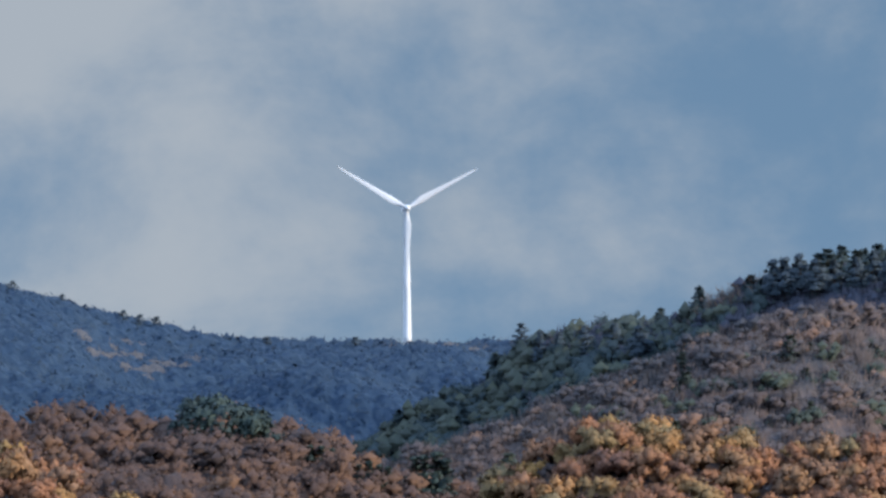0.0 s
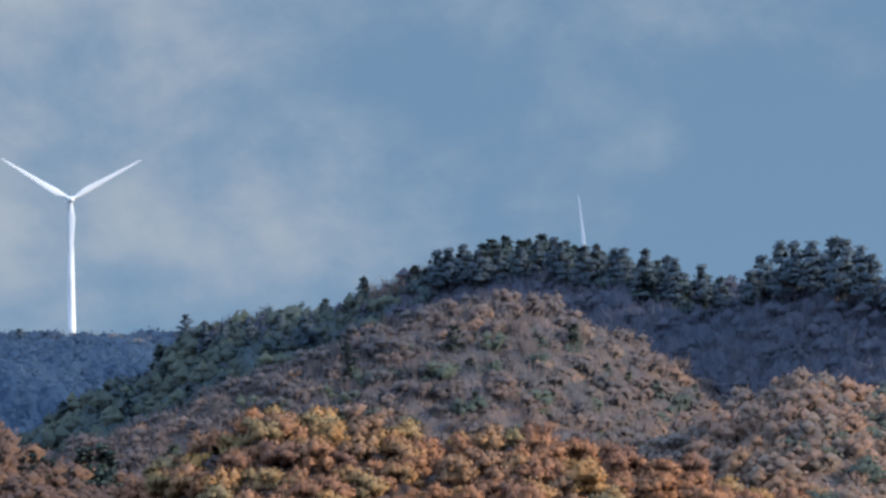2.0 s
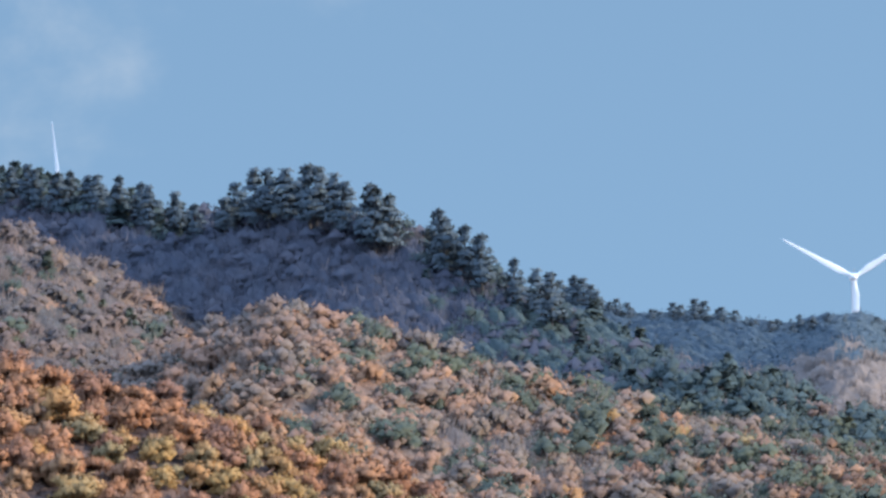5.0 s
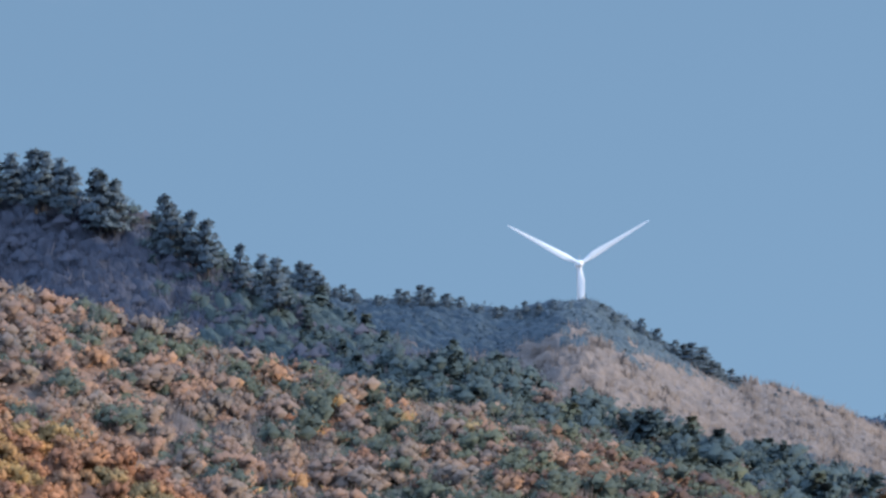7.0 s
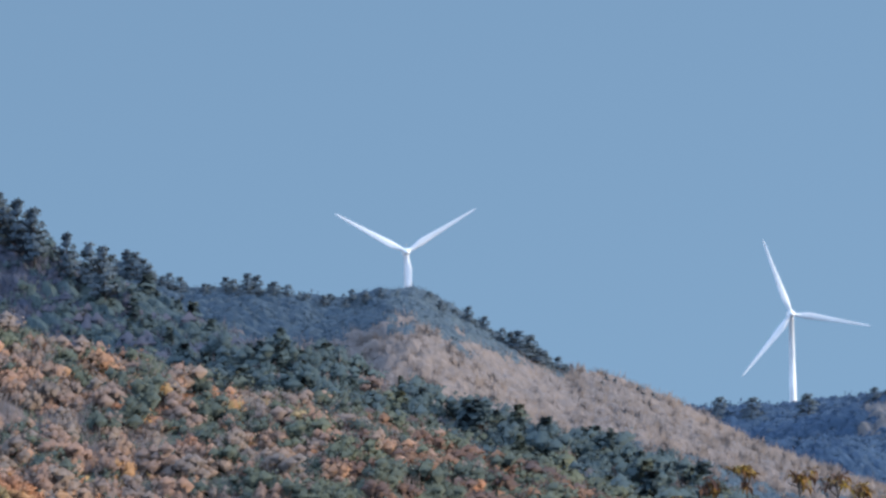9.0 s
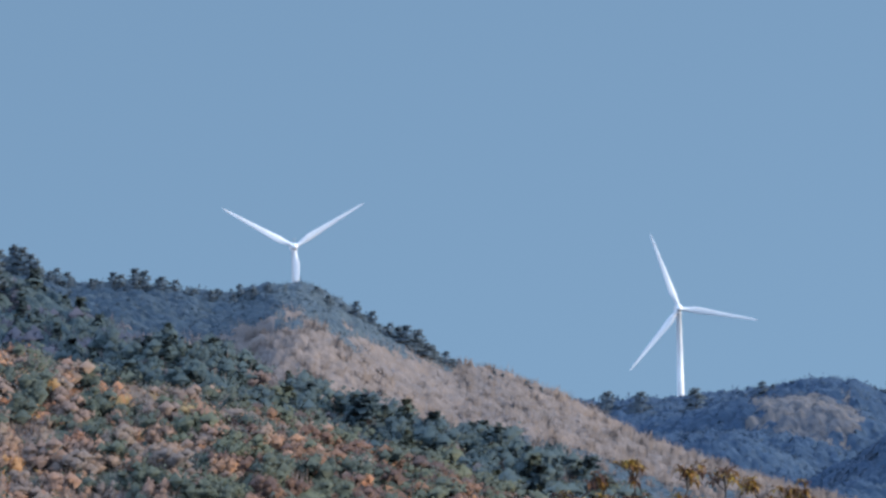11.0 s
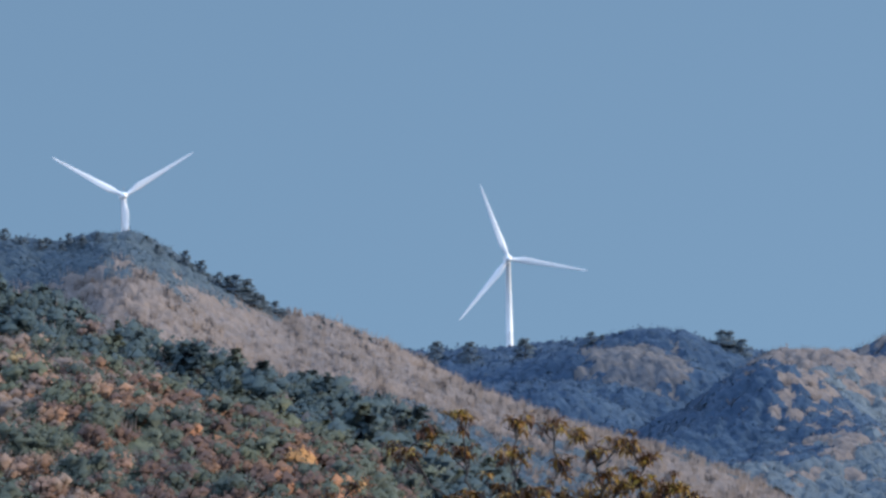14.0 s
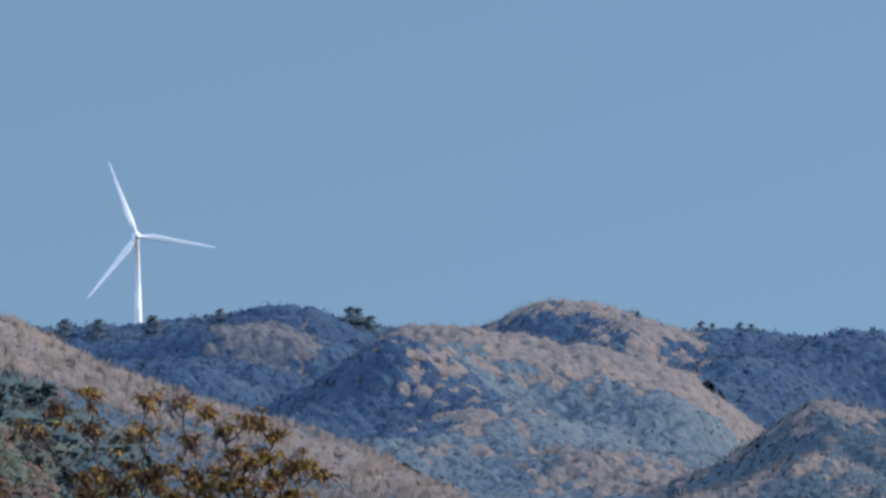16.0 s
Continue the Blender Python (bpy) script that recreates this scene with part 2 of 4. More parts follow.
# ---- terrain: ridges as crest lines (bearing, elevation in degrees) at a distance in metres ----
RIDGES = {
    "far_west": (3200, 720, 500, [(-30, 2.14), (-8, 4.14), (-6, 3.89), (-4.01, 3.44), (-2.99, 3.16), (-2.2, 2.98), (-1.97, 2.93), (-1.4, 2.92), (-0.28, 2.88), (0.33, 2.89), (0.74, 2.92), (3, 2.84), (9, 1.74), (14, 0.34), (17, -0.46)]),
    "far_east": (3250, 600, 500, [(8, 0.12), (11, 0.92), (13.0, 1.08), (14.94, 1.08), (15.7, 1.13), (16.5, 1.14), (17.18, 0.99), (17.79, 0.94), (18.5, 0.86), (26, 0.72), (50, 0.52)]),
    "bare_east": (3060, 420, 260, [(16.9, 0.0), (17.69, 0.84), (18.1, 0.98), (18.46, 1.17), (18.82, 1.22), (19.48, 1.07), (19.84, 0.88), (20.35, 0.88), (20.85, 0.78), (21.71, 0.74), (26, 0.82), (40, 0.42)]),
    "lit_east": (2780, 300, 200, [(14.5, -0.3), (16.0, 0.25), (16.56, 0.52), (17.28, 0.98), (17.9, 1.0), (18.45, 0.84), (19.12, 0.78), (19.83, 0.53), (20.13, 0.32), (20.58, -0.05), (21.4, -0.5)]),
    "low_east": (2560, 350, 180, [(19.6, -0.6), (20.31, -0.36), (20.68, -0.12), (21.04, 0.10), (21.34, 0.0), (21.68, -0.15), (24, -0.1), (30, 0.4)]),
    "turbine_hill": (2500, 400, 350, [(5, 2.2), (8, 2.55), (8.84, 2.47), (9.5, 2.24), (9.86, 2.25), (10.37, 2.18), (10.88, 2.12), (11.5, 2.24), (11.75, 2.14), (12.0, 1.98), (12.41, 1.70), (12.91, 1.44), (13.42, 1.34), (13.92, 1.11), (14.7, 0.69), (15.73, 0.31), (16.54, 0.05), (17.25, -0.22), (18.01, -0.52)]),
    "pine_hill": (1780, 240, 260, [(-2.2, 0.9), (-0.96, 1.70), (-0.7, 1.92), (-0.24, 2.22), (0.32, 2.42), (0.74, 2.82), (1.4, 2.97), (2.02, 2.99), (2.27, 3.09), (2.67, 3.25), (2.98, 3.38), (3.34, 3.46), (4.0, 3.47), (4.71, 3.36), (5.32, 3.12), (5.73, 3.14), (6.35, 3.23), (6.76, 3.2), (7.27, 3.06), (7.77, 2.8), (8.3, 2.52), (8.82, 2.28), (9.35, 2.02), (9.85, 1.78), (10.26, 1.54), (10.66, 1.28), (12, 0.5)]),
    "spur": (1640, 260, 110, [(-1.5, 1.2), (-0.5, 1.75), (0.5, 2.1), (1.5, 2.5), (2.5, 2.9), (3.3, 3.12), (3.85, 3.10), (4.25, 2.92), (4.56, 2.80), (5.1, 2.5), (5.58, 2.18), (5.9, 1.98), (6.3, 1.6)]),
    "dark_slope": (1480, 260, 200, [(8.4, 1.0), (9.3, 1.5), (9.85, 1.56), (10.66, 1.54), (11.37, 1.2), (12.39, 0.85), (13.15, 0.66), (13.91, 0.37), (14.5, 0.0), (15.5, -0.5)]),
    "russet_hill": (1280, 230, 170, [(4.0, 1.3), (4.47, 1.5), (5.29, 1.82), (5.97, 2.2), (6.38, 2.25), (6.99, 2.08), (7.8, 1.8), (8.7, 1.52), (9.48, 1.31), (10.35, 1.13), (10.96, 1.03), (11.47, 0.8), (12.38, 0.47), (13.14, 0.25), (14.3, -0.3)]),
    "west_wood": (1060, 200, 130, [(-25, 2.0), (-8, 2.3), (-4.02, 2.12), (-3.51, 2.09), (-2.49, 2.05), (-1.88, 2.03), (-1.47, 1.95), (-1.06, 1.82), (-0.45, 1.58), (0.06, 1.37), (1.5, 0.8)]),
    "autumn_hill": (950, 170, 90, [(-0.6, 0.9), (0.42, 1.42), (0.9, 1.75), (1.25, 1.92), (1.66, 1.97), (2.58, 1.76), (3.7, 1.76), (4.55, 1.57), (5.18, 1.42), (5.44, 1.32), (6.3, 1.02), (7.01, 0.78), (7.52, 0.5), (8.5, 0.0)]),
    "west_knoll": (820, 150, 90, [(-9, 2.0), (-4.02, 1.80), (-3.51, 1.60), (-3.0, 1.4), (-2.2, 0.9), (-1, 0.2)]),
}
# how much farther (+) or nearer (-) a crest runs at some bearings
SLANT = {
    "pine_hill": [(0.5, 60), (2.5, 10), (4.0, 0), (7.0, -110), (10.7, -230)],
    "turbine_hill": [(8.0, 150), (11.3, 0), (14.0, 60), (18.0, 100)],
    "dark_slope": [(9.0, 40), (14.5, -110)],
    "spur": [(-1.5, -60), (3.3, 0), (6.3, 25)],
}
FLOOR = -26.0
ROLLING = ("far_west", "far_east", "bare_east", "lit_east", "low_east")


def ridge_dist(name, a):
    """Distance of a ridge's crest at bearing a (degrees)."""
    bend = SLANT.get(name, [(0, 0)])
    return RIDGES[name][0] + np.interp(np.asarray(a, float), [p[0] for p in bend], [p[1] for p in bend])


def crest(name, a):
    """Ground height of a ridge's crest at bearing a (degrees)."""
    d, pts = ridge_dist(name, a), RIDGES[name][3]
    xs, es = [p[0] for p in pts], [p[1] for p in pts]
    el = sum(w * np.interp(np.asarray(a) + o, xs, es, left=-2.5, right=-2.5) for o, w in ((-0.14, 0.2), (-0.06, 0.2), (0, 0.2), (0.06, 0.2), (0.14, 0.2)))
    return EYE + d * np.tan(np.radians(el))


def waves(x, y):
    """Gullies and shoulders of the slopes, in metres."""
    return (np.sin(x * 0.021 + 1.3 + 0.7 * np.sin(y * 0.011)) * np.sin(y * 0.017 + 0.8 * np.sin(x * 0.013)) * 0.6
            + np.sin(x * 0.052 + 2.1 * np.sin(y * 0.019)) * np.sin(y * 0.043 + x * 0.012 + 0.5) * 0.4)


def ground_height(a, d, whose=False):
    """Height of the ground; or, where whose, the number of the ridge that it belongs to."""
    a, d = np.asarray(a, float), np.asarray(d, float)
    x, y = d * np.sin(np.radians(a)), d * np.cos(np.radians(a))
    t = np.clip((d - 20) / 60, 0, 1)
    z = (EYE - 1.6) * (1 - t * t * (3 - 2 * t)) + FLOOR * np.clip((d - 150) / 450, 0, 1)
    w = waves(x, y)
    owner = np.full(np.shape(z), -1)
    for number, (name, (_, front, back, _)) in enumerate(RIDGES.items()):
        top, dist = crest(name, a), ridge_dist(name, a)
        s = (d - dist) / np.where(d < dist, front, back)
        g = np.clip(1 - np.abs(s), 0, 1)
        g = g * g * (3 - 2 * g) * 0.45 + g * 0.55
        amp = (0.012 if name in ROLLING else 0.0045) * dist * np.clip(np.abs(s) * 3, 0, 1) * g
        h = FLOOR + (top - FLOOR) * g + w * amp
        h = np.where(np.abs(s) < 1, h, -1e3)
        owner = np.where(h > z, number, owner)
        z = np.maximum(z, h)
    return owner if whose else z


def belongs(ridge, a, d):
    return ground_height(a, d, True) == list(RIDGES).index(ridge)


def place(a, d, z=None):
    zz = float(ground_height(a, d)) if z is None else z
    return Vector((d * math.sin(radians(a)), d * math.cos(radians(a)), zz))


def mesh_from(name, v, tris, mat, tone=None, smooth=False, normals=None):
    me = bpy.data.meshes.new(name)
    v, tris = np.asarray(v, np.float32), np.asarray(tris, np.int32)
    if normals is not None and tris.shape[1] == 3:
        # faces are wound to suit the camera's side (-y), so that their normals hold
        e1, e2 = v[tris[:, 1]] - v[tris[:, 0]], v[tris[:, 2]] - v[tris[:, 0]]
        turned = e1[:, 2] * e2[:, 0] - e1[:, 0] * e2[:, 2] > 0
        tris = np.where(turned[:, None], tris[:, ::-1], tris)
    k = tris.shape[1]
    me.vertices.add(len(v))
    me.vertices.foreach_set("co", v.ravel())
    me.loops.add(tris.size)
    me.loops.foreach_set("vertex_index", tris.ravel())
    me.polygons.add(len(tris))
    me.polygons.foreach_set("loop_start", np.arange(0, tris.size, k, dtype=np.int32))
    me.polygons.foreach_set("loop_total", np.full(len(tris), k, np.int32))
    if smooth:
        me.polygons.foreach_set("use_smooth", np.ones(len(tris), bool))
    if tone is not None:
        at = me.attributes.new("tone", "FLOAT", "POINT")
        at.data.foreach_set("value", np.asarray(tone, np.float32))
    me.update(calc_edges=True)
    if normals is not None:
        me.polygons.foreach_set("use_smooth", np.ones(len(tris), bool))
        me.normals_split_custom_set_from_vertices(normals)
    me.materials.append(mat)
    return me


def part(name, me, parent, label=""):
    ob = new(name, me)
    ob.parent = parent
    return tagged(ob, label)


def build_ground():
    fan = np.concatenate([np.arange(-180, -12, 4.0), np.arange(-12, 30, 0.2), np.arange(30, 180, 4.0)])
    rings = np.concatenate([[2, 8, 16, 24, 32, 40, 50, 60, 75, 100, 140, 200, 300, 420, 560], np.arange(650, 3700, 22), [3800, 4000, 4300, 4600, 4950]])
    A, D = np.meshgrid(fan, rings)
    Z = ground_height(A, D)
    V = np.stack([D * np.sin(np.radians(A)), D * np.cos(np.radians(A)), Z], -1).reshape(-1, 3)
    n, m = len(fan), len(rings)
    i, j = np.meshgrid(np.arange(m - 1), np.arange(n), indexing="ij")
    j2 = (j + 1) % n
    Q = np.stack([i * n + j, i * n + j2, (i + 1) * n + j2, (i + 1) * n + j], -1).reshape(-1, 4)[:, ::-1]
    T = np.concatenate([Q[:, [0, 1, 2]], Q[:, [0, 2, 3]], np.stack([np.full(n, len(V)), np.arange(n), (np.arange(n) + 1) % n], -1)[:, ::-1]])
    V = np.concatenate([V, [(0, 0, EYE - 1.6)]])
    me = mesh_from("ground", V, T, M_LITTER, smooth=True)
    tagged(new("ground", me), "hilly forest floor of brown leaf litter", "ground", kind="structure")


build_ground()

# ---- tree shapes, one unit high where not said otherwise ----
OCTA = (np.array([(1, 0, 0), (-1, 0, 0), (0, 1, 0), (0, -1, 0), (0, 0, 1), (0, 0, -1)], float),
        np.array([(0, 2, 4), (2, 1, 4), (1, 3, 4), (3, 0, 4), (2, 0, 5), (1, 2, 5), (3, 1, 5), (0, 3, 5)]))


def join(parts):
    """Joins (points, triangles, normals) into one."""
    vs, ts, ns, n = [], [], [], 0
    for v, t, nr in parts:
        vs.append(v), ts.append(t + n), ns.append(nr)
        n += len(v)
    return np.concatenate(vs), np.concatenate(ts), np.concatenate(ns)


def rounded(v, t):
    """Adds normals that point away from the middle of a crown."""
    out = v * np.array([1.6, 1.6, 0.8]) + np.array([0, 0, 0.15])
    return v, t, out / (np.linalg.norm(out, axis=1)[:, None] + 1e-6)


def leaf_cards(rng, pts, nrm, size, flat=1.0):
    """A small triangle at every point, facing about its normal, to which its shading leans."""
    n = len(pts)
    nn = nrm + rng.normal(0, 0.55, (n, 3))
    nn /= np.linalg.norm(nn, axis=1)[:, None]
    u = np.cross(nn, rng.normal(0, 1, (n, 3)))
    u /= np.linalg.norm(u, axis=1)[:, None] + 1e-9
    w = np.cross(nn, u)
    s = size * rng.uniform(0.6, 1.35, (n, 1))
    v = np.stack([pts + u * s, pts - u * s * 0.6 + w * s * 0.8, pts - u * s * 0.6 - w * s * 0.8], 1)
    v[..., 2] = (v[..., 2] - pts[:, None, 2]) * flat + pts[:, None, 2]
    sn = nrm / (np.linalg.norm(nrm, axis=1)[:, None] + 1e-9) + nn * 0.45
    sn /= np.linalg.norm(sn, axis=1)[:, None]
    return v.reshape(-1, 3), np.arange(3 * n).reshape(-1, 3), np.repeat(sn, 3, 0)


def broadleaf(seed, lumps, cards, size, wide=0.42, core=0.8, low=0.34):
    """A rounded crown of uneven lumps, broken up by leaf cards; height 1, on a hidden stem."""
    rng = np.random.default_rng(seed)
    iv, it = OCTA
    parts = []
    cs, rs = [], []
    for k in range(lumps):
        ang, rad = 2.4 * k + rng.uniform(-0.5, 0.5), wide * 0.62 * math.sqrt((k + rng.uniform(0, 1)) / lumps)
        zz = (low + (0.82 - low) * rng.uniform(0.25, 1.0)) * (1 - 0.35 * (rad / wide) ** 2)
        c, r = np.array([rad * math.cos(ang), rad * math.sin(ang), zz]), rng.uniform(0.15, 0.25) * (wide / 0.42) * (8 / max(8, lumps)) ** 0.5
        cs.append(c)
        rs.append(r)
        if core:
            away = iv * 0.75 + (c - np.array([0, 0, 0.35])) * 0.9
            parts.append((c + iv * r * core * rng.uniform(0.8, 1.15, (len(iv), 1)), it, away / np.linalg.norm(away, axis=1)[:, None]))
    if cards:
        pick = rng.integers(0, lumps, cards)
        nr = rng.normal(0, 1, (cards, 3))
        nr[:, 2] = np.abs(nr[:, 2]) * 0.9 - 0.25
        nr /= np.linalg.norm(nr, axis=1)[:, None]
        pts = np.array(cs)[pick] + nr * (np.array(rs)[pick] * rng.uniform(0.7, 1.1, cards))[:, None]
        out = nr * 0.75 + (pts - np.array([0, 0, 0.35])) * 0.9
        parts.append(leaf_cards(rng, pts, out, size))
    return join(parts)


def conifer(seed, tiers, per, wide=0.24, bottom=0.15):
    """A pine crown of flat, drooping tiers of needles with gaps between them; height 1."""
    rng = np.random.default_rng(seed)
    pts, nr = [], []
    for k in range(tiers):
        f = k / (tiers - 1)
        z = bottom + (0.97 - bottom) * f
        r = wide * (1 - f) ** 0.7 * rng.uniform(0.75, 1.15) + 0.02
        for q in range(per):
            a = rng.uniform(0, 2 * math.pi)
            rr = r * math.sqrt(rng.uniform(0.05, 1))
            pts.append((rr * math.cos(a), rr * math.sin(a), z - 0.22 * rr + rng.uniform(-0.012, 0.012)))
            nr.append((0.8 * math.cos(a), 0.8 * math.sin(a), 0.9))
    return leaf_cards(rng, np.array(pts), np.array(nr), 0.085 * (wide / 0.24), 0.7)


def sticks(rng, a, b, w0, w1=0.0):
    """Thin three-sided tapering rods from the points a to the points b."""
    n = len(a)
    d = b - a
    d = d / (np.linalg.norm(d, axis=1)[:, None] + 1e-9)
    u = np.cross(d, np.array([0.31, 0.52, 0.17]))
    u /= np.linalg.norm(u, axis=1)[:, None] + 1e-9
    w = np.cross(d, u)
    vs = []
    for p, r in ((a, w0), (b, w1)):
        r = np.broadcast_to(np.asarray(r, float), (n,))[:, None]
        for k in range(3):
            q = 2 * math.pi * k / 3
            vs.append(p + (u * math.cos(q) + w * math.sin(q)) * r)
    v = np.stack(vs, 1).reshape(-1, 3)
    base = np.arange(n)[:, None, None] * 6
    t = np.array([[0, 1, 4], [0, 4, 3], [1, 2, 5], [1, 5, 4], [2, 0, 3], [2, 3, 5]])
    return v, (base + t).reshape(-1, 3)


def bare(seed, boughs, twigs, thick=0.012, spread=0.32):
    """A leafless tree: stem, boughs fanning up and a haze of twigs; height 1."""
    rng = np.random.default_rng(seed)
    A, B, W0, W1 = [np.zeros(3)], [np.array([0.01, 0, 0.55])], [thick * 1.6], [thick]
    ends = []
    for k in range(boughs):
        z = rng.uniform(0.22, 0.55)
        a = rng.uniform(0, 2 * math.pi)
        s = np.array([0, 0, z])
        e = np.array([math.cos(a) * spread * rng.uniform(0.4, 1), math.sin(a) * spread * rng.uniform(0.4, 1), min(0.95, z + rng.uniform(0.2, 0.42))])
        A.append(s), B.append(e), W0.append(thick * 0.8), W1.append(thick * 0.35)
        ends.append((s, e))
    for k in range(twigs):
        s, e = ends[rng.integers(0, boughs)]
        p = s + (e - s) * rng.uniform(0.35, 1)
        q = p + np.array([rng.normal(0, 0.07), rng.normal(0, 0.07), rng.uniform(0.03, 0.16)])
        A.append(p), B.append(q), W0.append(thick * 0.42), W1.append(thick * 0.15)
    return sticks(rng, np.array(A), np.array(B), np.array(W0), np.array(W1))


def twig_haze(seed, n, wide=0.34):
    """The crown of a leafless tree seen from afar: upright slivers of twig over a few pale stems."""
    rng = np.random.default_rng(seed)
    a, r = rng.uniform(0, 2 * math.pi, n), wide * np.sqrt(rng.uniform(0, 1, n))
    z0 = rng.uniform(0.1, 0.62, n)
    p = np.stack([r * 0.6 * np.cos(a), r * 0.6 * np.sin(a), z0], -1)
    q = np.stack([r * np.cos(a), r * np.sin(a), np.minimum(1.0, z0 + rng.uniform(0.2, 0.4, n)) - 0.3 * r * r], -1)
    side = np.stack([np.sin(a + 1.3), np.cos(a + 1.3), 0 * a], -1) * 0.03
    v = np.stack([p - side, p + side, q], 1)
    return v.reshape(-1, 3), np.arange(3 * n).reshape(-1, 3)


# ---- woods that nobody could count, one object for each kind and hill ----


def spots(rng, ridge, n, a0, a1, s0, s1):
    """About n places spread evenly, with some unrest, over a stretch of a hill's front."""
    dist, front, _, _ = RIDGES[ridge]
    wide, deep = dist * radians(a1 - a0), front * (s1 - s0)
    step = math.sqrt(wide * deep / n)
    nx, ny = max(1, round(wide / step)), max(1, round(deep / step))
    u, v = np.meshgrid((np.arange(nx) + 0.5) / nx, (np.arange(ny) + 0.5) / ny)
    u = u.ravel() + rng.uniform(-0.95, 0.95, nx * ny) / nx
    v = v.ravel() + rng.uniform(-0.95, 0.95, nx * ny) / ny
    a = a0 + (a1 - a0) * u
    return a, ridge_dist(ridge, a) - front * (s0 + (s1 - s0) * v)


def slope_normal(a, d):
    """Upward normals of the ground."""
    e = 12.0
    k = np.degrees(e / d)
    r, l = ground_height(a + k, d), ground_height(a - k, d)
    f, b = ground_height(a, d + e), ground_height(a, d - e)
    s, c = np.sin(np.radians(a)), np.cos(np.radians(a))
    gx, gy = (r - l) / (2 * e), (f - b) / (2 * e)
    nrm = np.stack([-gx * c - gy * s, gx * s - gy * c, np.ones_like(a)], -1)
    return nrm / np.linalg.norm(nrm, axis=1)[:, None]


HORIZON_A = np.arange(-14, 32, 0.1)
HORIZON_D = np.arange(640, 3400, 20.0)
HA, HD = np.meshgrid(HORIZON_A, HORIZON_D)
HORIZON = np.maximum.accumulate(np.degrees(np.arctan2(ground_height(HA, HD) - EYE, HD)), axis=0)


def in_sight(a, d, z, tall):
    """True where a tree's top rises over the ground in front of it."""
    i = np.clip(((d - 30 - 640) / 20).astype(int), 0, len(HORIZON_D) - 1)
    j = np.clip(((a + 14) / 0.1).astype(int), 0, len(HORIZON_A) - 1)
    return np.degrees(np.arctan2(z + tall - EYE, d)) > HORIZON[i, j] + 0.01


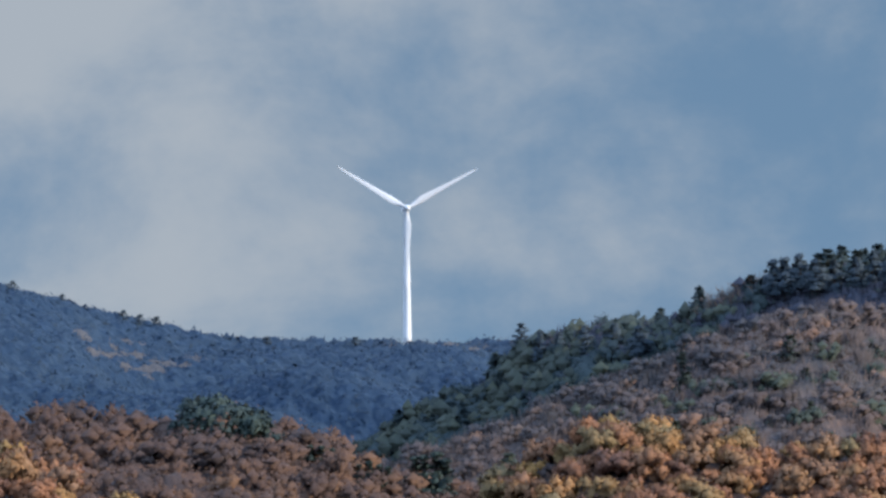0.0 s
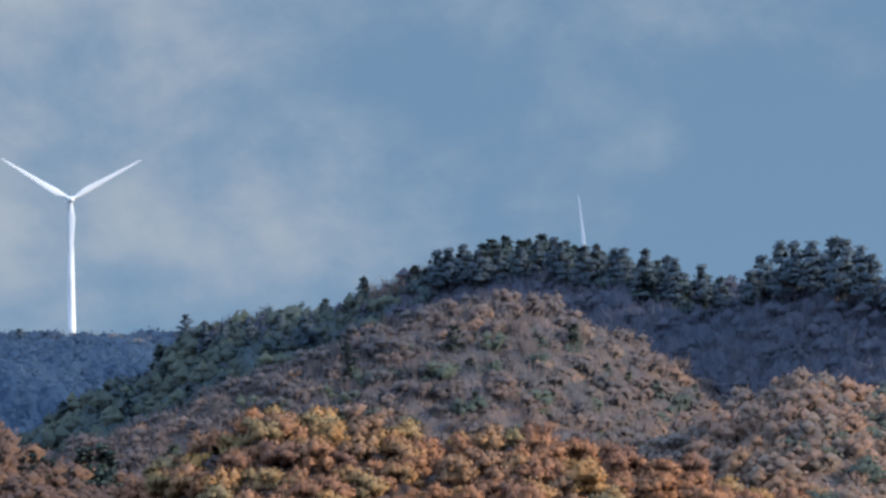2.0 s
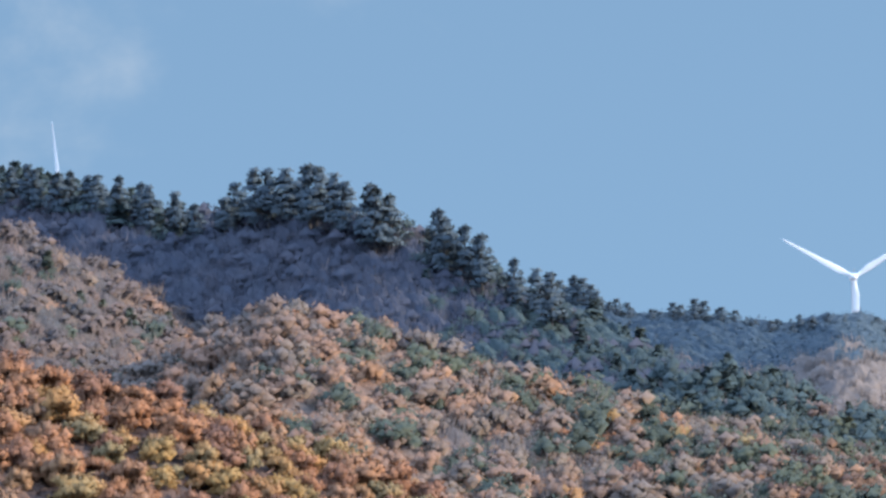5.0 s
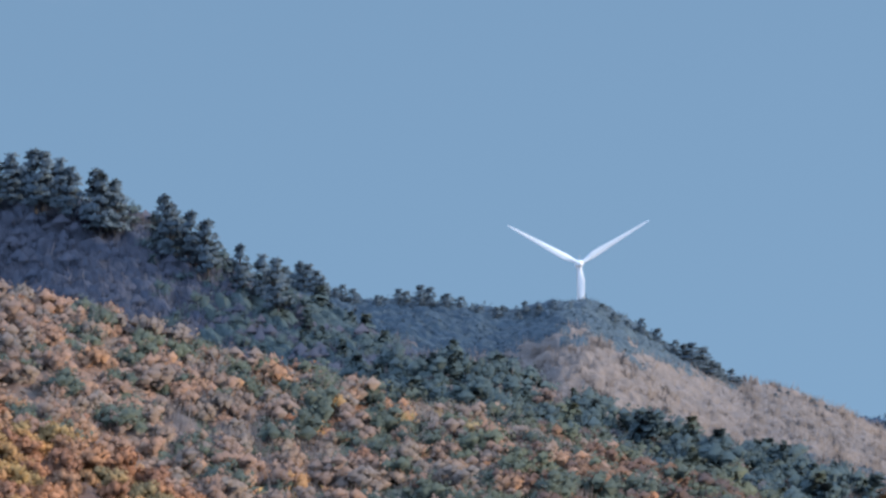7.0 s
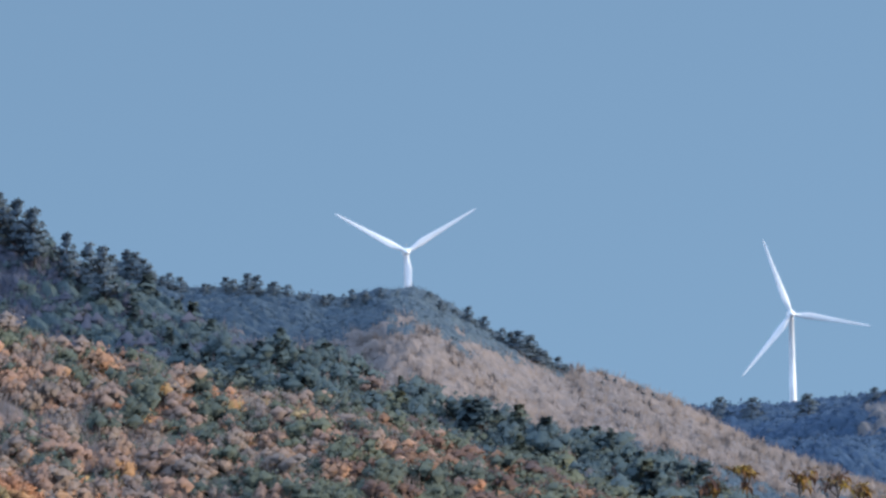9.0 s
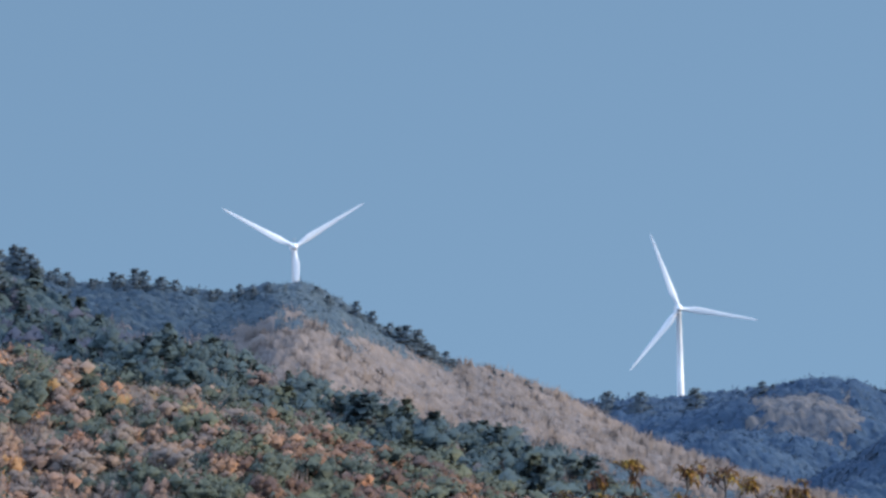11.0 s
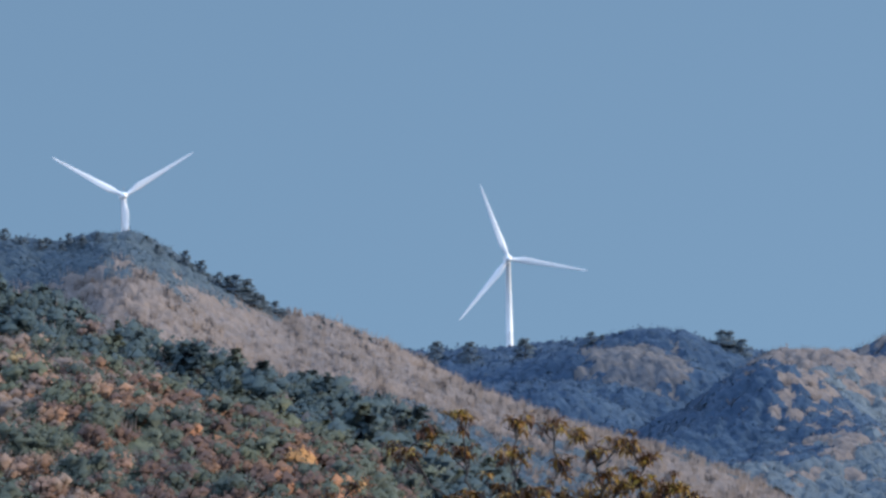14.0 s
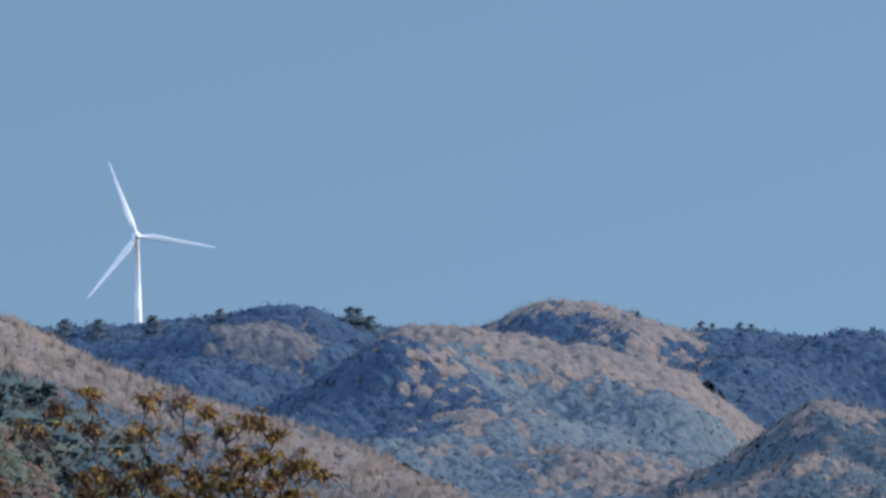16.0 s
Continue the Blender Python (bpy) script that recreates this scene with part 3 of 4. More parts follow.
def forest_roof(ridge, area, tall, pitch, step, kinds, seed):
    """The closed roof of crowns over a hill: one rounded dome a tree, shared out among kinds (name, label, material, which trees)."""
    rng = np.random.default_rng(seed)
    dist, front, _, _ = RIDGES[ridge]
    a0, a1, s0, s1 = area
    wide, deep = dist * radians(a1 - a0), front * (s1 - s0)
    cx, cy = int(wide / pitch) + 3, int(deep / pitch) + 3
    tx = (np.arange(cx)[None, :] - 1 + rng.uniform(0.05, 0.95, (cy, cx))) * pitch
    ty = (np.arange(cy)[:, None] - 1 + rng.uniform(0.05, 0.95, (cy, cx))) * pitch
    th = rng.uniform(*tall, (cy, cx)) * rng.uniform(0.85, 1.1, (cy, cx))
    tr = pitch * rng.uniform(0.75, 1.25, (cy, cx))
    nx, ny = int(wide / step) + 1, int(deep / step) + 1
    px, py = np.meshgrid(np.arange(nx) * step, np.arange(ny) * step)
    px, py = px.ravel() + rng.uniform(-0.3, 0.3, nx * ny) * step, py.ravel() + rng.uniform(-0.3, 0.3, nx * ny) * step
    best, own = np.zeros(len(px)), np.zeros(len(px), int)
    ci, cj = np.clip((px / pitch).astype(int) + 1, 1, cx - 2), np.clip((py / pitch).astype(int) + 1, 1, cy - 2)
    for di in (-1, 0, 1):
        for dj in (-1, 0, 1):
            i, j = ci + di, cj + dj
            r2 = ((px - tx[j, i]) ** 2 + (py - ty[j, i]) ** 2) / tr[j, i] ** 2
            h = th[j, i] * (0.42 + 0.58 * np.sqrt(np.clip(1 - r2, 0, 1)))
            own = np.where(h > best, j * cx + i, own)
            best = np.maximum(best, h)
    a = a0 + np.degrees(px / dist)
    d = ridge_dist(ridge, a) - front * s0 - py
    ground = ground_height(a, d)
    z = ground + best + rng.uniform(-0.45, 0.45, len(px))
    v = np.stack([d * np.sin(np.radians(a)), d * np.cos(np.radians(a)), z], -1)
    i, j = np.meshgrid(np.arange(ny - 1), np.arange(nx - 1), indexing="ij")
    q = np.stack([i * nx + j, (i + 1) * nx + j, (i + 1) * nx + j + 1, i * nx + j + 1], -1).reshape(-1, 4)
    seen = in_sight(a, d, ground, best + 3) & belongs(ridge, a, d)
    q = q[seen[q].any(axis=1)]
    t = np.concatenate([q[:, [0, 1, 2]], q[:, [0, 2, 3]]])
    fn = np.cross(v[t[:, 1]] - v[t[:, 0]], v[t[:, 2]] - v[t[:, 0]])
    if fn[:, 2].mean() < 0:
        t, fn = t[:, ::-1], -fn
    nv = np.zeros_like(v)
    for k in range(3):
        for c in range(3):
            nv[:, c] += np.bincount(t[:, k], fn[:, c], len(v))
    nv /= np.linalg.norm(nv, axis=1)[:, None] + 1e-9
    lean = 0.45 if dist > 2000 else 0.3
    nv = nv * (1 - lean) + slope_normal(a, d) * lean + rng.normal(0, 0.22, nv.shape)
    nv /= np.linalg.norm(nv, axis=1)[:, None] + 1e-9
    ta = a0 + np.degrees(tx.ravel() / dist)
    td = ridge_dist(ridge, ta) - front * s0 - ty.ravel()
    tone = rng.uniform(0, 1, cx * cy)
    left = np.ones(cx * cy, bool)
    for name, label, mat, which in kinds:
        twiggy = name in ("bare_woods", "dark_woods")
        mine = left & which(ta, td, rng) if which else left.copy()
        left &= ~mine
        tt = t[mine[own[t[:, 0]]]]
        if not len(tt):
            continue
        skin, tt = np.unique(tt, return_inverse=True)
        used = skin
        # sprays of leaf, or upright twigs, over the crowns
        if twiggy and dist < 2000:
            used = np.repeat(used, 2)
        n = len(used)
        at, size = v[used] + rng.normal(0, 0.35, (n, 3)) * step, rng.uniform(0.5, 1.3, (n, 1)) * step * (1.6 if twiggy and dist < 2600 else 1.0)
        if twiggy:
            side = np.array([0.09, 0.03, 0]) * rng.uniform(-1, 1, (n, 1)) * size + np.array([0.06, 0, 0])
            tip = at + np.array([0, 0, 1.0]) * size + rng.normal(0, 0.25, (n, 3)) * size
            spray = np.stack([at - side, at + side, tip], 1)
        else:
            spray = at[:, None, :] + rng.normal(0, 0.36, (n, 3, 3)) * size[:, None]
        grain = np.clip(tone[own[used]] + rng.normal(0, 0.16, n), 0, 1)
        roof, tt = v[skin], tt.reshape(-1, 3)
        points = np.concatenate([roof, spray.reshape(-1, 3)])
        tris = np.concatenate([tt, len(roof) + np.arange(3 * n).reshape(-1, 3)])
        lean = nv[used] + rng.normal(0, 0.3, (n, 3))
        lean /= np.linalg.norm(lean, axis=1)[:, None]
        me = mesh_from(name, points, tris, mat, np.concatenate([tone[own[skin]], np.repeat(grain, 3)]), normals=np.concatenate([nv[skin], np.repeat(lean, 3, 0)]))
        tagged(new(name, me), label, "trees", kind="stuff")


def wood(name, label, ridge, protos, mat, n, area, tall, seed, patch=None, kind_of="trees"):
    """Scatter n trees of a kind over a stretch (bearings, depths down the slope) of a hill, as one mesh."""
    rng = np.random.default_rng(seed)
    a, d = spots(rng, ridge, n, *area)
    n = len(a)
    z = ground_height(a, d)
    h = rng.uniform(*tall, n) * rng.uniform(0.7, 1.2, n)
    keep = in_sight(a, d, z, h) & belongs(ridge, a, d)
    if patch:
        keep &= patch(a, d, rng)
    a, d, z, h = a[keep], d[keep], z[keep], h[keep]
    x, y = d * np.sin(np.radians(a)), d * np.cos(np.radians(a))
    kind = rng.integers(0, len(protos), len(a))
    turn, stretch, tone = rng.uniform(0, 2 * math.pi, len(a)), rng.uniform(0.75, 1.35, len(a)), rng.uniform(0, 1, len(a))
    slope = slope_normal(a, d)
    even = float(np.interp(RIDGES[ridge][0], [1000, 1400, 2000, 2600], [0.42, 0.5, 0.68, 0.86]))
    vs, ts, tn, ns, base = [], [], [], [], 0
    for k, (pv, pt, out) in enumerate(protos):
        m = kind == k
        c, s = np.cos(turn[m])[:, None], np.sin(turn[m])[:, None]
        hw = (h[m] * stretch[m])[:, None]
        v = np.stack([x[m][:, None] + (pv[:, 0] * c - pv[:, 1] * s) * hw, y[m][:, None] + (pv[:, 0] * s + pv[:, 1] * c) * hw,
                      z[m][:, None] - 0.3 + pv[:, 2] * h[m][:, None]], -1)
        cnt = int(m.sum())
        t = pt[None] + (np.arange(cnt) * len(pv))[:, None, None] + base
        away = np.stack([out[:, 0] * c - out[:, 1] * s, out[:, 0] * s + out[:, 1] * c, np.broadcast_to(out[:, 2], (len(c), len(out)))], -1)
        nn = slope[m][:, None, :] * even + away * (1 - even)
        ns.append((nn / np.linalg.norm(nn, axis=2)[..., None]).reshape(-1, 3))
        vs.append(v.reshape(-1, 3)), ts.append(t.reshape(-1, 3)), tn.append(np.repeat(tone[m], len(pv)))
        base += cnt * len(pv)
    me = mesh_from(name, np.concatenate(vs), np.concatenate(ts), mat, np.concatenate(tn), normals=np.concatenate(ns))
    return tagged(new(name, me), label, kind_of, kind="stuff")


P_FAR = [broadleaf(10 + k, 6, 26, 0.08, 0.60, 0.85) for k in range(4)]
P_MID = [broadleaf(20 + k, 11, 140, 0.038, 0.48, 0.7) for k in range(5)]
P_PINE_MID = [broadleaf(24 + k, 9, 190, 0.042, 0.44, 0.7, 0.25) for k in range(3)]
P_NEAR = [broadleaf(30 + k, 20, 820, 0.034, 0.5) for k in range(8)]
P_CONE_FAR = P_FAR * 3 + [conifer(40, 6, 9, 0.36, 0.2)]
P_CONE_MID = [conifer(50 + k, 9, 16, 0.36, 0.25) for k in range(4)] + P_MID[:2]
P_HAZE = [rounded(*twig_haze(60 + k, 70)) for k in range(5)]
P_BARE = [rounded(*bare(70 + k, 8, 30, 0.009)) for k in range(3)]


def patches(scale, low, high=9.0, off=0.0):
    def f(a, d, rng):
        x, y = d * np.sin(np.radians(a)) * scale, d * np.cos(np.radians(a)) * scale
        n = np.sin(x * 1.3 + off + 1.1 * np.sin(y * 0.9)) * np.sin(y * 1.1 + 0.7 + off) + rng.normal(0, 0.25, len(a))
        return (n > low) & (n < high)
    return f


def shoulders(low, high=9.0, ragged=0.22):
    """Keeps trees on the shoulders (high waves) or in the gullies (low waves) of a slope."""
    def f(a, d, rng):
        n = waves(d * np.sin(np.radians(a)), d * np.cos(np.radians(a))) + rng.normal(0, ragged, len(a))
        return (n > low) & (n < high)
    return f


def oval(a0, wide, d0, deep):
    """Keeps the trees of one ragged patch round a bearing and a distance."""
    def f(a, d, rng):
        return ((a - a0) / wide) ** 2 + ((d - d0) / deep) ** 2 + rng.normal(0, 0.25, len(a)) < 1
    return f


def build_woods():
    far_pine = "pine forest on the far ridge, blue haze put into its colour"
    forest_roof("far_west", (-6.5, 1.6, -0.05, 0.85), (4.5, 8), 4.6, 1.85, [
        ("bare_woods", "grey leafless trees among the far pines", M_HAZED_GREY, lambda a, d, r: (oval(-2.8, 0.6, 3120, 28)(a, d, r) & (r.uniform(0, 1, len(a)) < 0.4)) | ((a > -0.6) & (d > 3175 + r.normal(0, 6, len(a))) & (r.uniform(0, 1, len(a)) < 0.5))),
        ("pine_woods", far_pine, M_HAZED_PINE, None)], 1)
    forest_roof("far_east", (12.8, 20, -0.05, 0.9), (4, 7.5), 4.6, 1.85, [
        ("bare_woods", "pale leafless trees on a shoulder of the far ridge", M_HAZED_GREY, oval(16.1, 0.5, 3125, 38)),
        ("pine_woods", far_pine, M_HAZED_PINE, None)], 3)
    forest_roof("bare_east", (16.9, 24.5, -0.05, 0.9), (4, 7.5), 4.6, 1.85, [
        ("bare_woods", "pale grey-brown leafless forest on the hill", M_GREY, lambda a, d, r: shoulders(-0.05)(a, d, r) & (a < 20.0 + r.normal(0, 0.12, len(a)))),
        ("pine_woods", "pines among leafless trees, tinted with haze blue", M_HAZED_PINE, None)], 4)
    forest_roof("lit_east", (14.5, 22, -0.05, 1.0), (4, 7.5), 4.4, 1.5, [
        # pale kind on the lit crest, dark kind where the gully lies shaded
        ("bare_woods", "pale brown leafless forest, laid out as the sunlit hilltops", M_GREY, lambda a, d, r: ((d > 2725 + r.normal(0, 9, len(a))) & (a > 16.9)) | (shoulders(0.22)(a, d, r) & (a > 17.4 + r.normal(0, 0.15, len(a))))),
        ("pine_woods", "dark blue pines standing in for the deep gully's shade", M_HAZED_PINE, lambda a, d, r: (a < 18.1 + r.normal(0, 0.12, len(a)) + 0.3 * np.sin(d * 0.05)) & (d > 2600)),
        ("pine_woods", "pines in the gullies of the hills, lightened with haze blue", M_HAZED_EASTPINE, None)], 6)
    forest_roof("low_east", (19.5, 24, -0.05, 0.9), (4, 7.5), 4.4, 1.5, [
        ("bare_woods", "pale brown leafless forest on a low hill", M_GREY, shoulders(0.5)),
        ("pine_woods", "pines on a low hill with haze tint in their colour", M_HAZED_MIDPINE, None)], 8)
    forest_roof("turbine_hill", (8.0, 18.5, -0.05, 0.95), (3.5, 6), 3.6, 1.4, [
        ("pine_woods", "dark pines on the crest of the hill, haze-tinted blue", M_HAZED_MIDPINE, lambda a, d, r: ((a < 12.9 + r.normal(0, 0.1, len(a))) & (d > ridge_dist("turbine_hill", a) - np.interp(a, [8, 11, 12, 13], [140, 75, 70, 8]) + r.normal(0, 9, len(a)))) | shoulders(0.62)(a, d, r) | ((a > 13.3) & (d < ridge_dist("turbine_hill", a) - 110) & shoulders(-0.1)(a, d, r))),
        ("bare_woods", "sunlit pale brown leafless forest on the slope", M_GREY, None)], 10)
    forest_roof("pine_hill", (-1.8, 10.9, -0.04, 0.9), (4, 7), 3.8, 1.15, [
        ("pine_woods", "dark pine forest on the hill, some shade in its colour", M_DARK_SHADEPINE, lambda a, d, r: ((a < 2.4 + r.normal(0, 0.15, len(a))) | (a > 8.2 + r.normal(0, 0.25, len(a)))) & patches(0.03, -0.3)(a, d, r)),
        ("dark_woods", "leafless forest on the hill, cloud shade put into its colour", M_SHADE_WOOD, None)], 13)
    forest_roof("spur", (-1.2, 6.4, -0.05, 0.95), (2.5, 4.5), 3.8, 1.3, [
        ("russet_woods", "russet-leaved trees along the spur", M_RUSSET, lambda a, d, r: r.uniform(0, 1, len(a)) < np.clip(0.05 + 0.6 * (a - 4.4) / 1.2, 0.05, 0.6)),
        ("dark_woods", "grey-brown leafless trees on the spur", M_SPUR, None)], 15)
    forest_roof("dark_slope", (8.6, 15, -0.05, 0.95), (3, 5), 4.2, 1.3, [
        ("dark_woods", "dull brown broadleaved trees among the pines", M_SPUR, lambda a, d, r: r.uniform(0, 1, len(a)) < 0.2),
        ("pine_woods", "lighter green pines on the slope", M_PINE, lambda a, d, r: r.uniform(0, 1, len(a)) < 0.16),
        ("pine_woods", "dense dark green pines on the slope", M_DARK_SHADEPINE, None)], 19)
    forest_roof("russet_hill", (4.2, 14.2, -0.04, 0.95), (2.5, 4.5), 3.8, 1.25, [
        ("pine_woods", "green pines among autumn trees", M_PINE, lambda a, d, r: r.uniform(0, 1, len(a)) < np.clip((a - 7.0) / 5, 0.04, 0.75) * np.clip((d - 1120) / 80, 0.3, 1)),
        ("bare_woods", "grey leafless trees on the hill", M_SPUR, patches(0.035, 0.45, 9.0, 2.0)),
        ("autumn_woods", "orange autumn trees on the hill", M_AUTUMN_FAR, patches(0.04, 0.5)),
        ("autumn_woods", "dull red-brown trees low on the hill", M_BROWN, lambda a, d, r: a > 11.2 + r.normal(0, 0.35, len(a))),
        ("russet_woods", "russet and pink-brown autumn forest on the hill", M_RUSSET, None)], 21)
    forest_roof("west_wood", (-6, 0.6, -0.04, 0.95), (2.5, 4.5), 3.8, 1.2, [
        ("autumn_woods", "brown and russet autumn forest on the low hill", M_BROWN, None)], 24)
    forest_roof("autumn_hill", (-0.4, 8.4, -0.05, 0.6), (2, 3.5), 3.2, 1.3, [
        ("undergrowth", "brown shrubs and young trees under the autumn wood", M_BROWN, None)], 43)
    wood("pine_woods", "single pines standing over the far forest", "far_west", P_CONE_FAR, M_HAZED_PINE, 260, (-6.5, 1.6, -0.03, 0.05), (5, 8.5), 1)
    wood("pine_woods", "single pines standing over the far forest", "far_east", P_CONE_FAR, M_HAZED_PINE, 200, (12.8, 20, -0.03, 0.05), (5, 8), 5)
    wood("pine_woods", "single pines among leafless trees", "bare_east", P_CONE_FAR, M_HAZED_PINE, 120, (19.5, 24.5, -0.03, 0.06), (5, 8), 7)
    wood("bare_woods", "twiggy crowns over the bare forest", "turbine_hill", P_HAZE, M_GREY, 4200, (11.0, 18.5, -0.02, 0.95), (6, 9.5), 11, lambda a, d, r: (a > 12.9) | (d < ridge_dist("turbine_hill", a) - 80))
    wood("bare_woods", "twiggy crowns over the bare forest", "lit_east", P_HAZE, M_GREY, 1500, (16.8, 22, -0.02, 0.9), (5, 8), 12, shoulders(0.2))
    wood("pine_woods", "dark pines below the crest of the hill", "pine_hill", P_PINE_MID + P_CONE_MID[:3], M_DARK_SHADEPINE, 170, (2.75, 5.5, -0.02, 0.10), (7, 11), 46)
    wood("pine_woods", "dark pines below the crest of the hill", "pine_hill", P_PINE_MID + P_CONE_MID[:3], M_DARK_SHADEPINE, 90, (6.2, 8.4, -0.02, 0.05), (6, 9), 47)
    wood("pine_woods", "dark rounded pines on the western slope", "pine_hill", P_FAR, M_PINE, 2000, (-1.8, 2.7, -0.02, 0.9), (5.5, 9), 49)
    wood("dark_woods", "leafless trees on the hill, coloured dark as if in shade", "pine_hill", P_HAZE[:3] + P_FAR, M_SHADE_WOOD, 3600, (2.0, 10.0, 0.0, 0.85), (5, 8), 2)
    wood("pine_woods", "dark pines on the hill, some shade in their colour", "pine_hill", P_PINE_MID + P_CONE_MID[:1], M_DARK_SHADEPINE, 1700, (-1.8, 10.9, -0.03, 0.75), (6, 10), 14, lambda a, d, r: (a < 2.6) | (a > 7.6))
    wood("mixed_woods", "brown and russet leafless trees on the spur", "spur", P_HAZE[:1] + P_MID[:4], M_SPUR, 1900, (-1.2, 6.3, -0.03, 0.95), (6, 9), 15)
    wood("russet_woods", "russet-leaved trees along the spur", "spur", P_MID, M_RUSSET, 900, (-1.0, 6.1, -0.02, 0.95), (5.5, 8.5), 16, lambda a, d, r: r.uniform(0, 1, len(a)) < np.clip(0.25 + 0.5 * (a - 4.2) / 1.4, 0.25, 0.75))
    wood("pine_woods", "green pines on the lower slope of the spur", "spur", P_MID + P_CONE_MID[:2], M_PINE, 600, (-1.2, 5.4, 0.1, 0.95), (6, 9), 17, patches(0.03, 0.0))
    wood("bare_woods", "grey leafless trees on the spur", "spur", P_BARE, M_PALE, 160, (-0.6, 6.0, 0.1, 0.95), (6, 9), 18)
    wood("pine_woods", "dense dark green pines on the slope", "dark_slope", P_MID + P_CONE_MID[:2], M_DARK_SHADEPINE, 1300, (8.6, 15, -0.04, 0.95), (8, 12), 19, lambda a, d, r: r.uniform(0, 1, len(a)) < 0.72)
    wood("pine_woods", "lighter green pines on the slope", "dark_slope", P_MID + P_CONE_MID[:2], M_PINE, 500, (8.9, 14.8, 0.0, 0.95), (6, 10), 41)
    wood("dark_woods", "dull brown broadleaved trees among the pines", "dark_slope", P_MID, M_SPUR, 350, (8.6, 15, -0.02, 0.95), (6, 9), 42)
    wood("undergrowth", "brown shrubs and young trees under the autumn wood", "autumn_hill", P_MID, M_BROWN, 520, (-0.2, 8.2, -0.05, 0.5), (3.2, 5.0), 43)
    wood("undergrowth", "brown shrubs and young trees on the knoll", "west_knoll", P_MID, M_BROWN, 120, (-5.5, -2.4, -0.05, 0.4), (3.2, 5.0), 44)
    wood("pine_woods", "green pines among autumn trees", "russet_hill", P_PINE_MID, M_PINE, 1300, (4.6, 14.2, -0.03, 0.95), (7, 10.5), 20, lambda a, d, r: r.uniform(0, 1, len(a)) < np.clip((a - 7.0) / 4, 0.08, 0.9) * np.clip((d - 1120) / 80, 0.25, 1))
    wood("pine_woods", "rounded green pines along the crest of the hill", "russet_hill", P_PINE_MID, M_PINE, 110, (6.4, 9.0, -0.03, 0.5), (6.5, 9.5), 45, patches(0.15, 0.0))
    wood("russet_woods", "russet and pink-brown autumn forest on the hill", "russet_hill", P_MID, M_RUSSET, 1900, (4.2, 14.2, -0.02, 0.95), (6.5, 9.5), 21, lambda a, d, r: (r.uniform(0, 1, len(a)) > np.clip((a - 8.0) / 5, 0, 0.6) * np.clip((d - 1120) / 80, 0, 1)) & (a < 11.4 + r.normal(0, 0.35, len(a))))
    wood("autumn_woods", "dull red-brown trees low on the hill", "russet_hill", P_MID, M_BROWN, 420, (10.7, 14.2, 0.0, 0.95), (6.5, 9.5), 48)
    wood("autumn_woods", "orange autumn trees on the hill", "russet_hill", P_MID, M_AUTUMN_FAR, 420, (5.2, 14, -0.02, 0.95), (6, 9), 22, patches(0.04, 0.1))
    wood("bare_woods", "grey leafless trees with pale stems", "russet_hill", P_BARE, M_PALE, 320, (4.9, 11, -0.02, 0.7), (7, 10.5), 23)
    wood("autumn_woods", "brown and russet autumn forest on the low hill", "west_wood", P_MID, M_BROWN, 1000, (-6, 0.6, -0.03, 0.95), (6, 9), 24)


build_woods()

# ---- wind turbines ----


def lathe(profile, seg=32):
    """Rings (radius, height) about the z axis."""
    v, f = [], []
    for r, z in profile:
        v += [(r * math.cos(2 * math.pi * k / seg), r * math.sin(2 * math.pi * k / seg), z) for k in range(seg)]
    for i in range(len(profile) - 1):
        for k in range(seg):
            q = (k + 1) % seg
            f.append((i * seg + k, i * seg + q, (i + 1) * seg + q, (i + 1) * seg + k))
    return np.array(v), np.array(f)


def blade_shape(length=40.6):
    """A lofted, twisted, tapering blade along +z, seen flat along y."""
    v, f, n = [], [], 20
    stations = [(0.0, 1.7, 1.0, 0), (0.04, 1.7, 1.0, 0), (0.10, 2.4, 0.62, 13), (0.19, 3.5, 0.34, 12), (0.30, 3.1, 0.26, 9), (0.45, 2.5, 0.22, 6), (0.6, 2.0, 0.19, 4), (0.75, 1.55, 0.17, 2), (0.88, 1.15, 0.16, 1), (0.96, 0.75, 0.15, 0), (1.0, 0.18, 0.15, 0)]
    us = np.linspace(0, 1, 34)
    stations = [(u, *[np.interp(u, [q[0] for q in stations], [q[c] for q in stations]) for c in (1, 2, 3)]) for u in us]
    for u, chord, thick, twist in stations:
        ct, st = math.cos(radians(twist)), math.sin(radians(twist))
        for k in range(n):
            q = 2 * math.pi * k / n
            x = chord * (0.5 * math.cos(q) - 0.18 * (1 - thick))
            y = chord * 0.5 * thick * math.sin(q) * (1 if thick > 0.9 else (0.65 + 0.35 * math.cos(q)))
            v.append((x * ct - y * st, x * st + y * ct - 1.2 * u * u, 0.9 + u * length))
    for i in range(len(stations) - 1):
        for k in range(n):
            q = (k + 1) % n
            f.append((i * n + k, i * n + q, (i + 1) * n + q, (i + 1) * n + k))
    return np.array(v), np.array(f)


def bevelled_box(name, size, mat, bevel):
    bm = bmesh.new()
    bmesh.ops.create_cube(bm, size=1)
    bmesh.ops.scale(bm, vec=size, verts=bm.verts)
    bmesh.ops.bevel(bm, geom=bm.edges[:], offset=bevel, segments=3, affect="EDGES")
    me = bpy.data.meshes.new(name)
    bm.to_mesh(me)
    bm.free()
    me.materials.append(mat)
    return me


